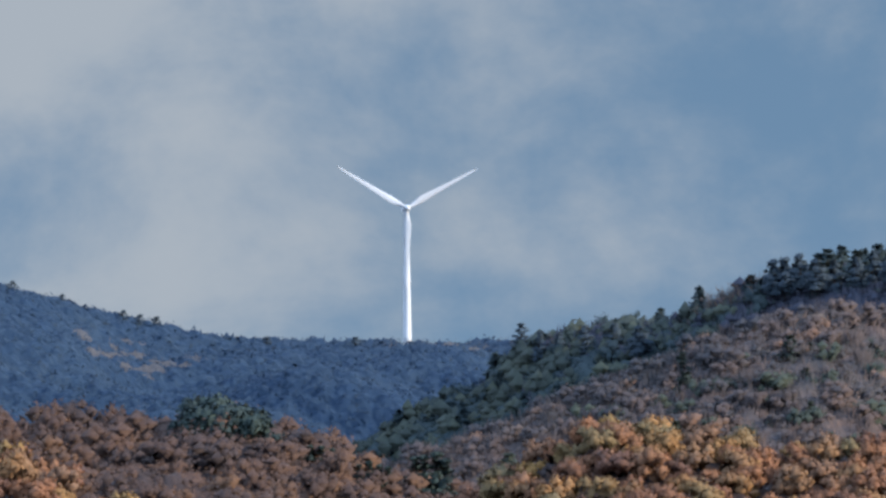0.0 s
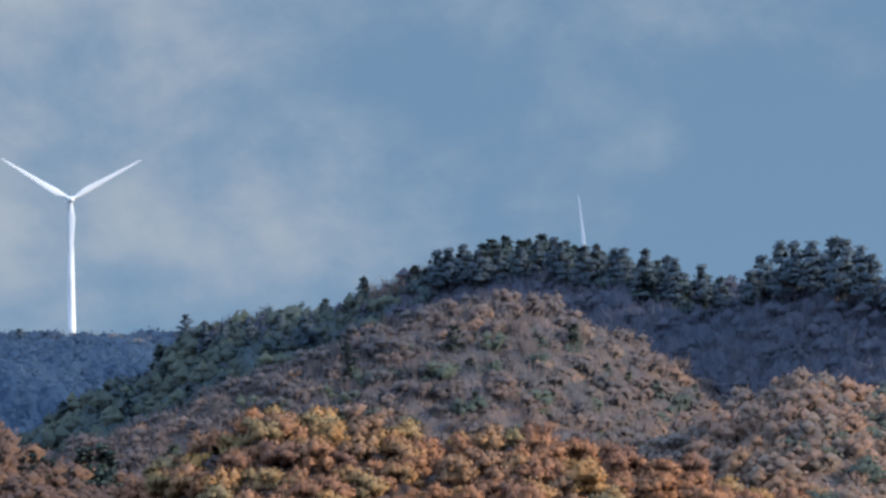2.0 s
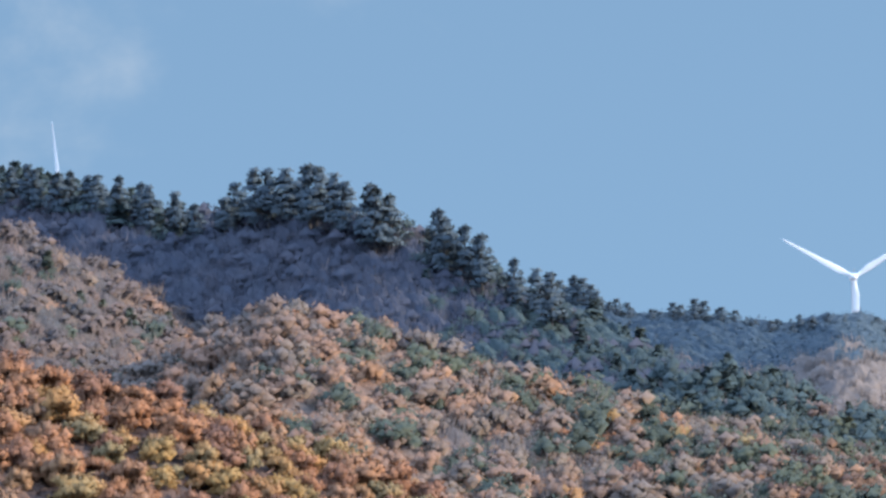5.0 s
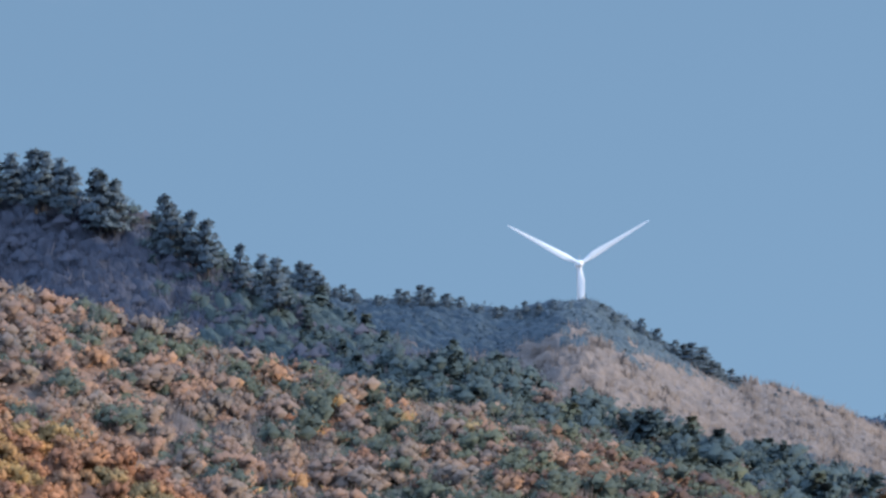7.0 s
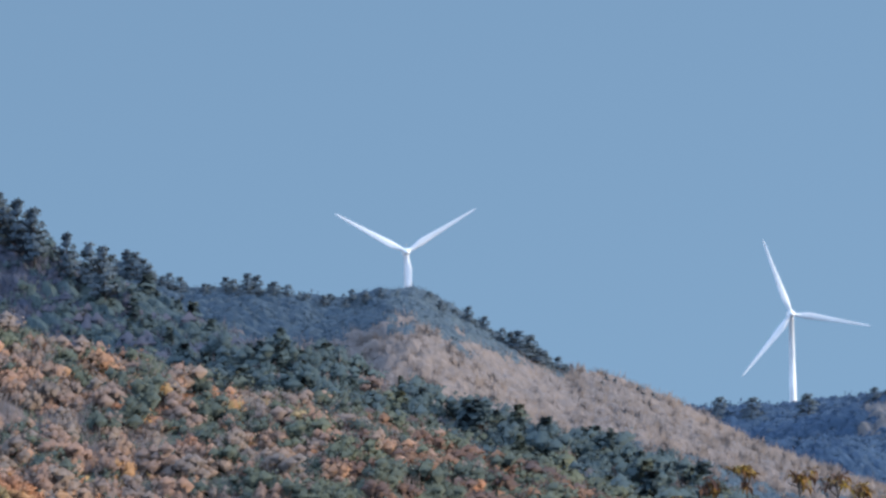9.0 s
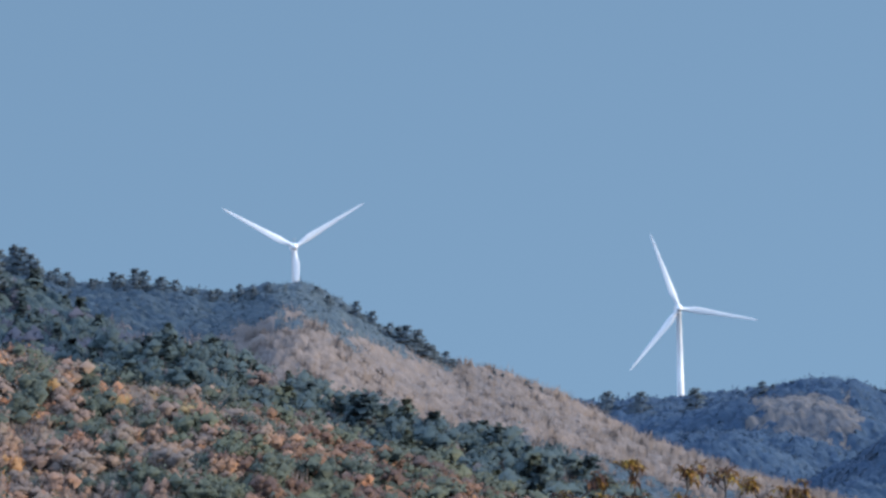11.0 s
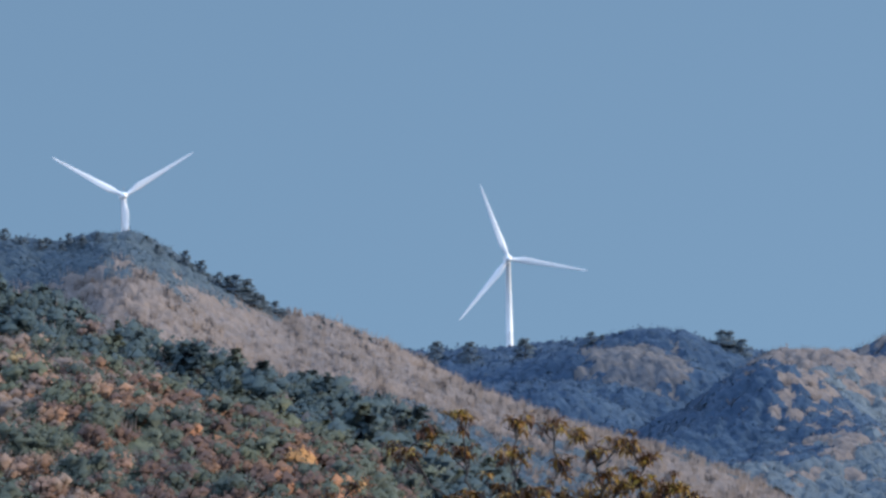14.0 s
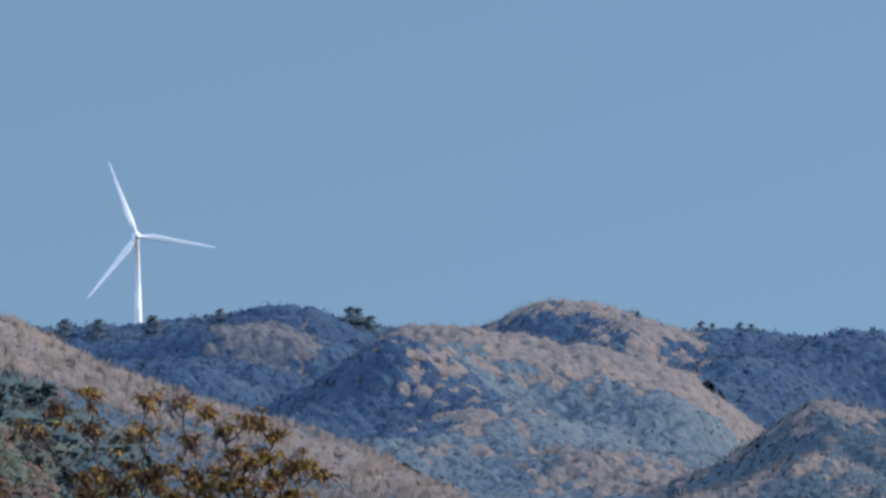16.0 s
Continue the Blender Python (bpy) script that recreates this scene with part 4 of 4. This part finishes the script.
HUB = 78.0
TOWER = mesh_from("tower", *lathe([(2.25, -4), (2.2, 0.4), (2.1, 12), (2.105, 12.05), (2.105, 12.3), (2.09, 12.35), (1.75, 40), (1.755, 40.05), (1.755, 40.3), (1.74, 40.35), (1.28, 75.4), (1.45, 75.5), (1.45, 76.0), (0.2, 76.0)]), M_WHITE, smooth=True)
SPINNER = mesh_from("hub", *lathe([(0.05, 2.5), (0.7, 2.3), (1.25, 1.7), (1.6, 0.7), (1.7, -0.3), (1.6, -1.2), (0.1, -1.25)], 24), M_WHITE, smooth=True)
BLADE = mesh_from("blade", *blade_shape(), M_WHITE)
NACELLE = bevelled_box("nacelle", (3.6, 10.5, 3.7), M_WHITE, 0.7)
MAST = mesh_from("wind_vane", *lathe([(0.12, 0), (0.10, 2.2), (0.35, 2.25), (0.35, 2.6), (0.05, 2.65)], 8), M_STEEL)


def wind_turbine(a, d, hub_z, rotor, yaw, label):
    """rotor: degrees that one blade stands from level, anticlockwise; yaw: degrees the rotor turns from facing the viewer."""
    foot = place(a, d, hub_z - HUB)
    base = new("wind_turbine")
    tagged(base, label, "wind turbine", "wind turbines on the ridges")
    base.matrix_world = Matrix.Translation(foot) @ pose(0, 0, 0, 0, 0, -a + yaw)
    part("tower", TOWER, base, "tapered white steel tower")
    nac = part("nacelle", NACELLE, base, "rounded white machine housing")
    nac.matrix_basis = pose(0, 2.6, HUB + 0.2)
    vane = part("wind_vane", MAST, nac, "small grey instrument mast")
    vane.matrix_basis = pose(0.5, 3.2, 1.8)
    hub = part("hub", SPINNER, base, "white rounded spinner")
    hub.matrix_basis = pose(0, -4.2, HUB, 90, 0, 0)
    for k in range(3):
        b = part("blade", BLADE, base, "long tapered white rotor blade")
        b.matrix_basis = pose(0, -4.0, HUB) @ pose(0, 0, 0, 0, 90 - rotor - 120 * k, 0)
    return base


def up(el, d):
    return EYE + d * math.tan(radians(el))


wind_turbine(-0.33, 3225, up(4.205, 3225), 29.0, 6, "white three-bladed wind turbine standing on the far wooded ridge")
wind_turbine(11.50, 3217, up(2.632, 3217), 31.0, 4, "white three-bladed wind turbine half hidden behind the wooded hilltop")
wind_turbine(14.965, 3290, up(1.994, 3290), 110.0, 5, "white three-bladed wind turbine behind the eastern ridge")
wind_turbine(4.40, 3250, up(3.48, 3250), 97.0, -58, "wind turbine behind the pine hill, one blade showing")

# ---- single trees ----


def tube(path, radii, sides=6):
    """A tapering tube through the points of a path."""
    path = [Vector(p) for p in path]
    v, f = [], []
    for i, p in enumerate(path):
        d = (path[min(i + 1, len(path) - 1)] - path[max(i - 1, 0)]).normalized()
        u = d.cross(Vector((0.2, 1, 0.13))).normalized()
        w = d.cross(u)
        v += [tuple(p + (u * math.cos(2 * math.pi * k / sides) + w * math.sin(2 * math.pi * k / sides)) * radii[i]) for k in range(sides)]
    for i in range(len(path) - 1):
        for k in range(sides):
            q = (k + 1) % sides
            f.append((i * sides + k, i * sides + q, (i + 1) * sides + q, (i + 1) * sides + k))
    return np.array(v), np.array(f)


def hero_pine(seed, clear=0.32, wide=0.26, mat=None, flat_top=True):
    """Trunk, boughs and crown meshes of a pine with flat needle pads; height 1."""
    rng = np.random.default_rng(seed)
    bend = rng.normal(0, 0.02, 2)
    path = [(bend[0] * math.sin(3 * k / 6), bend[1] * math.sin(2.2 * k / 6), k / 6 * 0.97) for k in range(7)]
    trunk = mesh_from("trunk", *tube(path, [0.022 * (1 - 0.8 * k / 6) for k in range(7)]), M_BARK, smooth=True)
    A, B, pts, nr = [], [], [], []
    levels = 9
    for k in range(levels):
        f = k / (levels - 1)
        z = clear + (0.93 - clear) * f
        reach = wide * (1.0 - 0.8 * f ** 1.3) * (0.7 + 0.3 * min(1, f * 4)) if flat_top else wide * (1 - f) ** 0.8 + 0.03
        a0 = rng.uniform(0, 6.28)
        for q in range(4 if f < 0.7 else 3):
            a = a0 + q * 1.6 + rng.normal(0, 0.4)
            r = reach * rng.uniform(0.35, 1.0)
            tip = np.array([r * math.cos(a), r * math.sin(a), z + rng.uniform(-0.055, 0.055)])
            A.append((0, 0, z - 0.07)), B.append(tip)
            # a pad of needles, thick in the middle, ragged and lifted at the rim
            size = rng.uniform(0.7, 1.3) * (0.038 + 0.24 * reach)
            tilt = rng.uniform(-0.1, 0.25)
            for e in range(40):
                g = rng.uniform(0, 6.28)
                u = math.sqrt(rng.uniform(0, 1)) * rng.uniform(0.7, 1.2)
                c = tip * np.array([0.8, 0.8, 1]) + np.array([u * size * math.cos(g), u * size * math.sin(g), 0.05 * (1 - u * u) * rng.uniform(-0.8, 1.0) + tilt * u * size * math.cos(g - a)])
                pts.append(c), nr.append((0.8 * math.cos(a) + 0.5 * u * math.cos(g), 0.8 * math.sin(a) + 0.5 * u * math.sin(g), 0.35))
    for e in range(50):
        pts.append((rng.normal(0, 0.03), rng.normal(0, 0.03), rng.uniform(0.88, 1.0))), nr.append((0, 0, 1))
    boughs = mesh_from("branchwork", *sticks(rng, np.array(A, float), np.array(B, float), 0.007, 0.002), M_BARK)
    cv, ct, cn = leaf_cards(rng, np.array(pts), np.array(nr, float), 0.026, 0.8)
    crown = mesh_from("crown", cv, ct, mat or M_HAZED_CREST, normals=cn)
    return trunk, boughs, crown


def stand(name, label, category, group, meshes, where):
    """A tree as a thing with its parts, and its copies: rows of bearing, distance, height in metres, width factor."""
    first = None
    rng = random.Random(len(where) * 7 + len(name))
    for a, d, h, wide in where:
        m = Matrix.Translation(place(a, d) - Vector((0, 0, 0.25))) @ pose(0, 0, 0, 0, 0, rng.uniform(-40, 40)) @ Matrix.Diagonal((h * wide, h * wide, h, 1))
        if first is None:
            first = new(name)
            tagged(first, label, category, group)
            for pn, me in meshes:
                ob = part(pn, me, first)
                if pn in ("branchwork", "crown"):
                    tagged(ob, kind="stuff")
            first.matrix_world = m
        else:
            ob = copy_thing(first, Matrix.Identity(4))
            ob.matrix_basis = m


def build_pines():
    rng = random.Random(5)
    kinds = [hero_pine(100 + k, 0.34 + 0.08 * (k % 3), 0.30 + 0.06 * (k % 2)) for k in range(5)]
    rows = [[] for _ in kinds]
    # bearing and top elevation of the pines along the crest of the hill
    tops = [(0.86, 3.09), (1.05, 3.07), (1.3, 3.14), (1.5, 3.15), (1.72, 3.08), (1.81, 3.12), (2.95, 3.70), (3.05, 3.72), (3.24, 3.75), (3.38, 3.70), (3.55, 3.70), (3.72, 3.72), (3.9, 3.78), (4.02, 3.80), (4.15, 3.76), (4.3, 3.73), (4.42, 3.74), (4.58, 3.70), (4.70, 3.70), (4.86, 3.69), (5.02, 3.62), (5.14, 3.60), (5.37, 3.53), (5.55, 3.42), (5.8, 3.47), (5.95, 3.60), (6.12, 3.74), (6.22, 3.72), (6.42, 3.73), (6.54, 3.76), (6.64, 3.74), (6.78, 3.68), (6.9, 3.60), (7.12, 3.58), (7.22, 3.55), (7.33, 3.48), (7.72, 3.33), (7.86, 3.26), (8.0, 3.18), (8.17, 3.10), (8.45, 2.87), (8.62, 2.78), (8.72, 2.74)]
    for k, (a, el) in enumerate(tops):
        for back in (0, 1) if k % 2 else (0,):
            aa = a + rng.uniform(-0.05, 0.05) * (1 + back)
            d = float(ridge_dist("pine_hill", aa)) - 24 + rng.uniform(-6, 6) + 12 * back
            h = up(el - (0.0 if back == 0 else rng.uniform(0.04, 0.18)), d) - float(ground_height(aa, d)) + 0.3
            if h > 4:
                rows[rng.randrange(len(kinds))].append((aa, d, h, rng.uniform(0.85, 1.15)))
    for ms, r in zip(kinds, rows):
        stand("pine_tree", "tall dark pine with layered boughs on the hill crest", "tree", "pines on the hill crest", list(zip(("trunk", "branchwork", "crown"), ms)), r)


def build_far_pines():
    """Single pines that stand up from the far crests."""
    kinds = [hero_pine(120 + k, 0.20, 0.40, M_HAZED_CREST) for k in range(3)]
    rows = [[] for _ in kinds]
    rng = random.Random(6)
    hill = [(8.97, 2.71), (9.05, 2.68), (9.12, 2.62), (9.35, 2.49), (9.45, 2.45), (9.86, 2.44), (9.93, 2.42), (10.06, 2.47), (10.14, 2.45), (10.3, 2.39), (10.42, 2.36), (10.8, 2.27), (11.0, 2.31), (11.25, 2.30), (11.7, 2.27), (12.05, 2.13), (12.5, 1.90), (12.6, 1.86), (12.85, 1.66), (13.28, 1.47), (13.36, 1.45), (13.57, 1.37), (13.7, 1.31)]
    ridge = [(13.85, 1.27), (14.3, 1.26), (14.6, 1.25), (15.1, 1.27), (15.7, 1.32), (15.8, 1.29), (16.3, 1.29), (16.88, 1.31), (16.95, 1.30), (17.06, 1.22), (19.4, 1.17), (20.05, 1.10), (20.15, 1.08), (20.4, 1.08), (20.5, 1.06), (21.4, 0.93), (-3.9, 3.58), (-3.45, 3.46), (-2.9, 3.31), (-2.75, 3.27), (-2.6, 3.25), (-1.6, 3.06), (-0.8, 3.05), (0.7, 3.16)]
    hill += [(a, float(np.interp(a, [p[0] for p in hill], [p[1] for p in hill])) - rng.uniform(0.02, 0.09)) for a in (rng.uniform(8.7, 13.7) for _ in range(46))]
    for a, el in hill + ridge:
        d = float(ridge_dist("turbine_hill", a)) - 14 + rng.uniform(-10, 6) if (a, el) in hill else (3185 if a < 18 else 3045)
        h = up(el, d) - float(ground_height(a, d)) + 0.3
        if h > 2:
            rows[rng.randrange(3)].append((a, d, max(h, 4.5), rng.uniform(1.2, 1.8)))
    for ms, r in zip(kinds, rows):
        stand("pine_tree", "pine rising from the far crest, tinted blue for haze", "tree", "pines on the far crests", list(zip(("trunk", "branchwork", "crown"), ms)), r)


def build_dark_clump():
    """Evergreens on the low western hill and the small dark spruces beside it."""
    round_top = [broadleaf(130 + k, 12, 620, 0.04, 0.40) for k in range(2)]
    stem = mesh_from("trunk", *tube([(0, 0, 0), (0.01, 0, 0.3), (0, 0.01, 0.6)], [0.03, 0.024, 0.012]), M_BARK)
    for k, pr in enumerate(round_top):
        crown = mesh_from("crown", pr[0], pr[1], M_EVERGREEN, normals=pr[2])
        rows = [(a + 0.05 * k, 1055 - 8 * k, h, w) for a, h, w in ((-2.42, 7, 1.0), (-2.25, 11.5, 1.05), (-2.10, 12.5, 1.1), (-1.93, 10.5, 1.0), (-1.80, 11.0, 1.0), (-1.66, 8.0, 1.0), (-1.52, 7.0, 0.9))]
        stand("evergreen_tree", "rounded dark green evergreen above the autumn wood", "tree", "evergreens on the low hill", [("trunk", stem), ("crown", crown)], rows)
    sp = hero_pine(140, 0.06, 0.22, M_EVERGREEN, False)
    rows = []
    for a, el in ((-1.22, 2.08), (-1.12, 2.07), (-1.03, 2.05), (-0.95, 1.98), (-0.78, 1.90), (-0.69, 1.93), (-0.60, 1.90), (-0.52, 1.88), (-0.27, 1.97), (-0.19, 1.98), (-0.08, 2.01), (0.0, 1.95)):
        d = 1046
        rows.append((a, d, max(4.0, up(el, d) - float(ground_height(a, d)) + 0.3), 1.25))
    stand("spruce_tree", "small dark green conical spruce at the foot of the hill", "tree", "spruces at the hill foot", list(zip(("trunk", "branchwork", "crown"), sp)), rows)


def build_autumn_trees():
    """The nearest broadleaved trees, on the autumn hill and the western knoll."""
    rng = random.Random(11)
    stem = mesh_from("trunk", *tube([(0, 0, 0), (0.01, 0, 0.25), (0, 0.02, 0.6)], [0.022, 0.018, 0.008]), M_BARK)
    crowns = [mesh_from("crown", p[0], p[1], M_AUTUMN, normals=p[2]) for p in P_NEAR]
    rows = [[] for _ in crowns]
    spots_taken = []

    def fill(ridge, a0, a1, depth, want, gap):
        dist = RIDGES[ridge][0]
        tries = got = 0
        while got < want and tries < 20000:
            tries += 1
            a, d = rng.uniform(a0, a1), dist + 6 - depth * rng.random()
            x, y = d * math.sin(radians(a)), d * math.cos(radians(a))
            if any((x - p) ** 2 + (y - q) ** 2 < gap * gap for p, q in spots_taken):
                continue
            h = rng.uniform(5.5, 9.0)
            if not in_sight(np.array([a]), np.array([d]), ground_height([a], [d]), h)[0]:
                continue
            spots_taken.append((x, y))
            rows[rng.randrange(len(crowns))].append((a, d, h, rng.uniform(0.8, 1.12)))
            got += 1

    fill("autumn_hill", 0.1, 8.0, 75, 330, 3.6)
    fill("west_knoll", -5.2, -2.6, 40, 36, 3.6)
    for me, r in zip(crowns, rows):
        stand("broadleaf_tree", "round autumn tree with orange-brown leaves", "tree", "autumn trees on the near hill", [("trunk", stem), ("crown", me)], r)


def build_bare_trees():
    """Leafless trees that show against the sky on the crest of the hill."""
    rng = random.Random(14)
    for k in range(3):
        pr = bare(150 + k, 13, 150, 0.011, 0.40)
        me = mesh_from("branchwork", *pr, M_GREY, np.full(len(pr[0]), 0.3 + 0.2 * k))
        rows = [(a + 0.06 * k + rng.uniform(-0.02, 0.02), float(ridge_dist("pine_hill", a)) - 12 + 4 * k, h, 1.0) for a, h in ((1.95, 7), (2.12, 8), (2.25, 8.5), (2.36, 10.5), (2.5, 10.5), (2.62, 10), (2.75, 10), (2.85, 9.5), (5.50, 6), (7.50, 9.5), (7.58, 8.5))]
        stand("bare_tree", "leafless grey tree with a fine twiggy crown", "tree", "bare trees on the hill crest", [("branchwork", me)], rows)


build_pines()
build_far_pines()
build_dark_clump()
build_autumn_trees()
build_bare_trees()

# ---- the tree near the viewer, of which only the top shows ----
NEAR = 70.0


def leaf_shape(rng, at, out, size):
    """A long toothed leaf, folded along its rib and drooping, as four triangles."""
    d = Vector(out).normalized()
    droop = Vector((0, 0, -1))
    side = d.cross(droop)
    side = side.normalized() if side.length > 0.01 else Vector((1, 0, 0))
    p0, p1, p2 = Vector(at), Vector(at) + d * size * 0.5, Vector(at) + d * size * 0.8 + droop * size * 0.3
    lift = d.cross(side) * size * 0.06
    w = size * 0.125
    return [p0, p1 + side * w + lift, p1, p1 - side * w + lift, p2], [(0, 1, 2), (0, 2, 3), (1, 4, 2), (2, 4, 3)]


def leafy_top(name, label, category, a, trunk_top, tips, seed, leaf, tones):
    """A tree whose limbs grow from the trunk's top to the tips (metres right of the stem, height), with a cluster of leaves at each."""
    rng = np.random.default_rng(seed)
    foot = place(a, NEAR)
    base = new(name)
    tagged(base, label, category)
    base.matrix_world = Matrix.Translation(foot) @ pose(0, 0, 0, 0, 0, -a)
    top = Vector((*trunk_top, EYE - foot.z - 2.3)) if len(trunk_top) == 2 else Vector(trunk_top)
    part("trunk", mesh_from("trunk", *tube([(0, 0, -0.2), (0.05, 0.03, top.z * 0.5), top], [0.11, 0.085, 0.05], 10), M_TWIG, smooth=True), base, "grey-brown trunk")
    nodes = [(top, 0.045)]
    order = sorted(tips, key=lambda p: (p[0] - top.x) ** 2 + (p[1] + EYE - foot.z - top.z) ** 2)
    for k, (x, z) in enumerate(order):
        tip = Vector((x, rng.uniform(-0.7, 0.7), z + EYE - foot.z))
        best = min(nodes, key=lambda n: (n[0] - tip).length + 2.2 * max(0, n[0].z - tip.z + 0.25) + 0.5 * abs(n[0].x - tip.x))
        s, r0 = best
        r0 = max(0.015, min(r0 * 0.75, 0.036))
        path, radii = [], []
        for j in range(7):
            u = j / 6
            p = s.lerp(tip, u) + Vector((rng.normal(0, 0.016), rng.normal(0, 0.02), -0.10 * (tip - s).length * math.sin(math.pi * u)))
            path.append(p if 0 < j < 6 else (s if j == 0 else tip))
            radii.append(r0 * (1 - u) + 0.007 * u)
        limb = part("limb", mesh_from("limb", *tube(path, radii, 6), M_TWIG, smooth=True), base)
        nodes += [(p, r) for p, r in zip(path[2:6], radii[2:6])]
        vs, fs, tn = [], [], []
        tw_a, tw_b = [], []
        for q in range(10):
            c = path[6] if q < 3 else path[6 if q < 9 else 5] + Vector((rng.normal(0, 0.10), rng.normal(0, 0.09), rng.normal(0.0, 0.045)))
            tw_a.append(path[5 if q % 2 else 4][:]), tw_b.append(c[:])
            if rng.uniform() < 0.12:
                continue
            tone = rng.uniform(*tones)
            for e in range(int(rng.integers(13, 19))):
                ang = rng.uniform(0, 6.28)
                lv, lf = leaf_shape(rng, c, (math.cos(ang), math.sin(ang), rng.uniform(-0.7, 0.7)), leaf * rng.uniform(0.5, 1.1))
                n = len(vs)
                vs += [p[:] for p in lv]
                fs += [tuple(i + n for i in f) for f in lf]
                tn += [min(1, max(0, tone + rng.normal(0, 0.22)))] * 5
        part("twig", mesh_from("twig", *sticks(rng, np.array(tw_a), np.array(tw_b), 0.008, 0.005), M_TWIG), limb)
        if vs:
            tagged(part("leaf_spray", mesh_from("leaf_spray", vs, fs, M_LEAF, tn), limb), kind="stuff")


TIPS = [(-1.31, 0.59), (-0.93, 0.74), (-1.68, 0.38), (-1.52, 0.34), (-0.95, 0.34), (-0.33, 0.63), (0.05, 0.64), (0.38, 0.46), (-0.37, 0.28), (0.17, 0.17), (0.51, 0.29), (0.80, 0.38), (0.93, 0.37), (1.10, 0.21), (0.63, 0.02), (0.76, -0.10), (1.40, -0.10), (1.60, -0.22), (1.27, -0.16), (0.42, -0.16), (-0.54, -0.08), (-0.84, -0.16), (-1.09, -0.20), (-0.25, -0.20), (-0.04, -0.12), (0.97, -0.04), (-0.62, -0.32), (0.3, -0.35), (1.0, -0.35), (-1.0, -0.40)]
LOW = [(round(-0.9 + 0.18 * k, 3), round(-0.36 + 0.16 * math.sin(k * 2.4), 3)) for k in range(13)]
leafy_top("chestnut_tree", "chestnut tree top with yellow-brown drooping leaves", "tree", 15.28, (0.05, 0.0), TIPS + LOW, 21, 0.16, (0.0, 0.72))
leafy_top("red_shrub", "thin leafless shrub top with dark red-brown leaves", "shrub", 13.48, (0.0, 0.0), [(-0.20, -0.12), (0.05, -0.02), (0.22, -0.18), (-0.36, -0.28), (0.30, -0.34), (0.02, -0.3)], 22, 0.10, (0.0, 0.25))
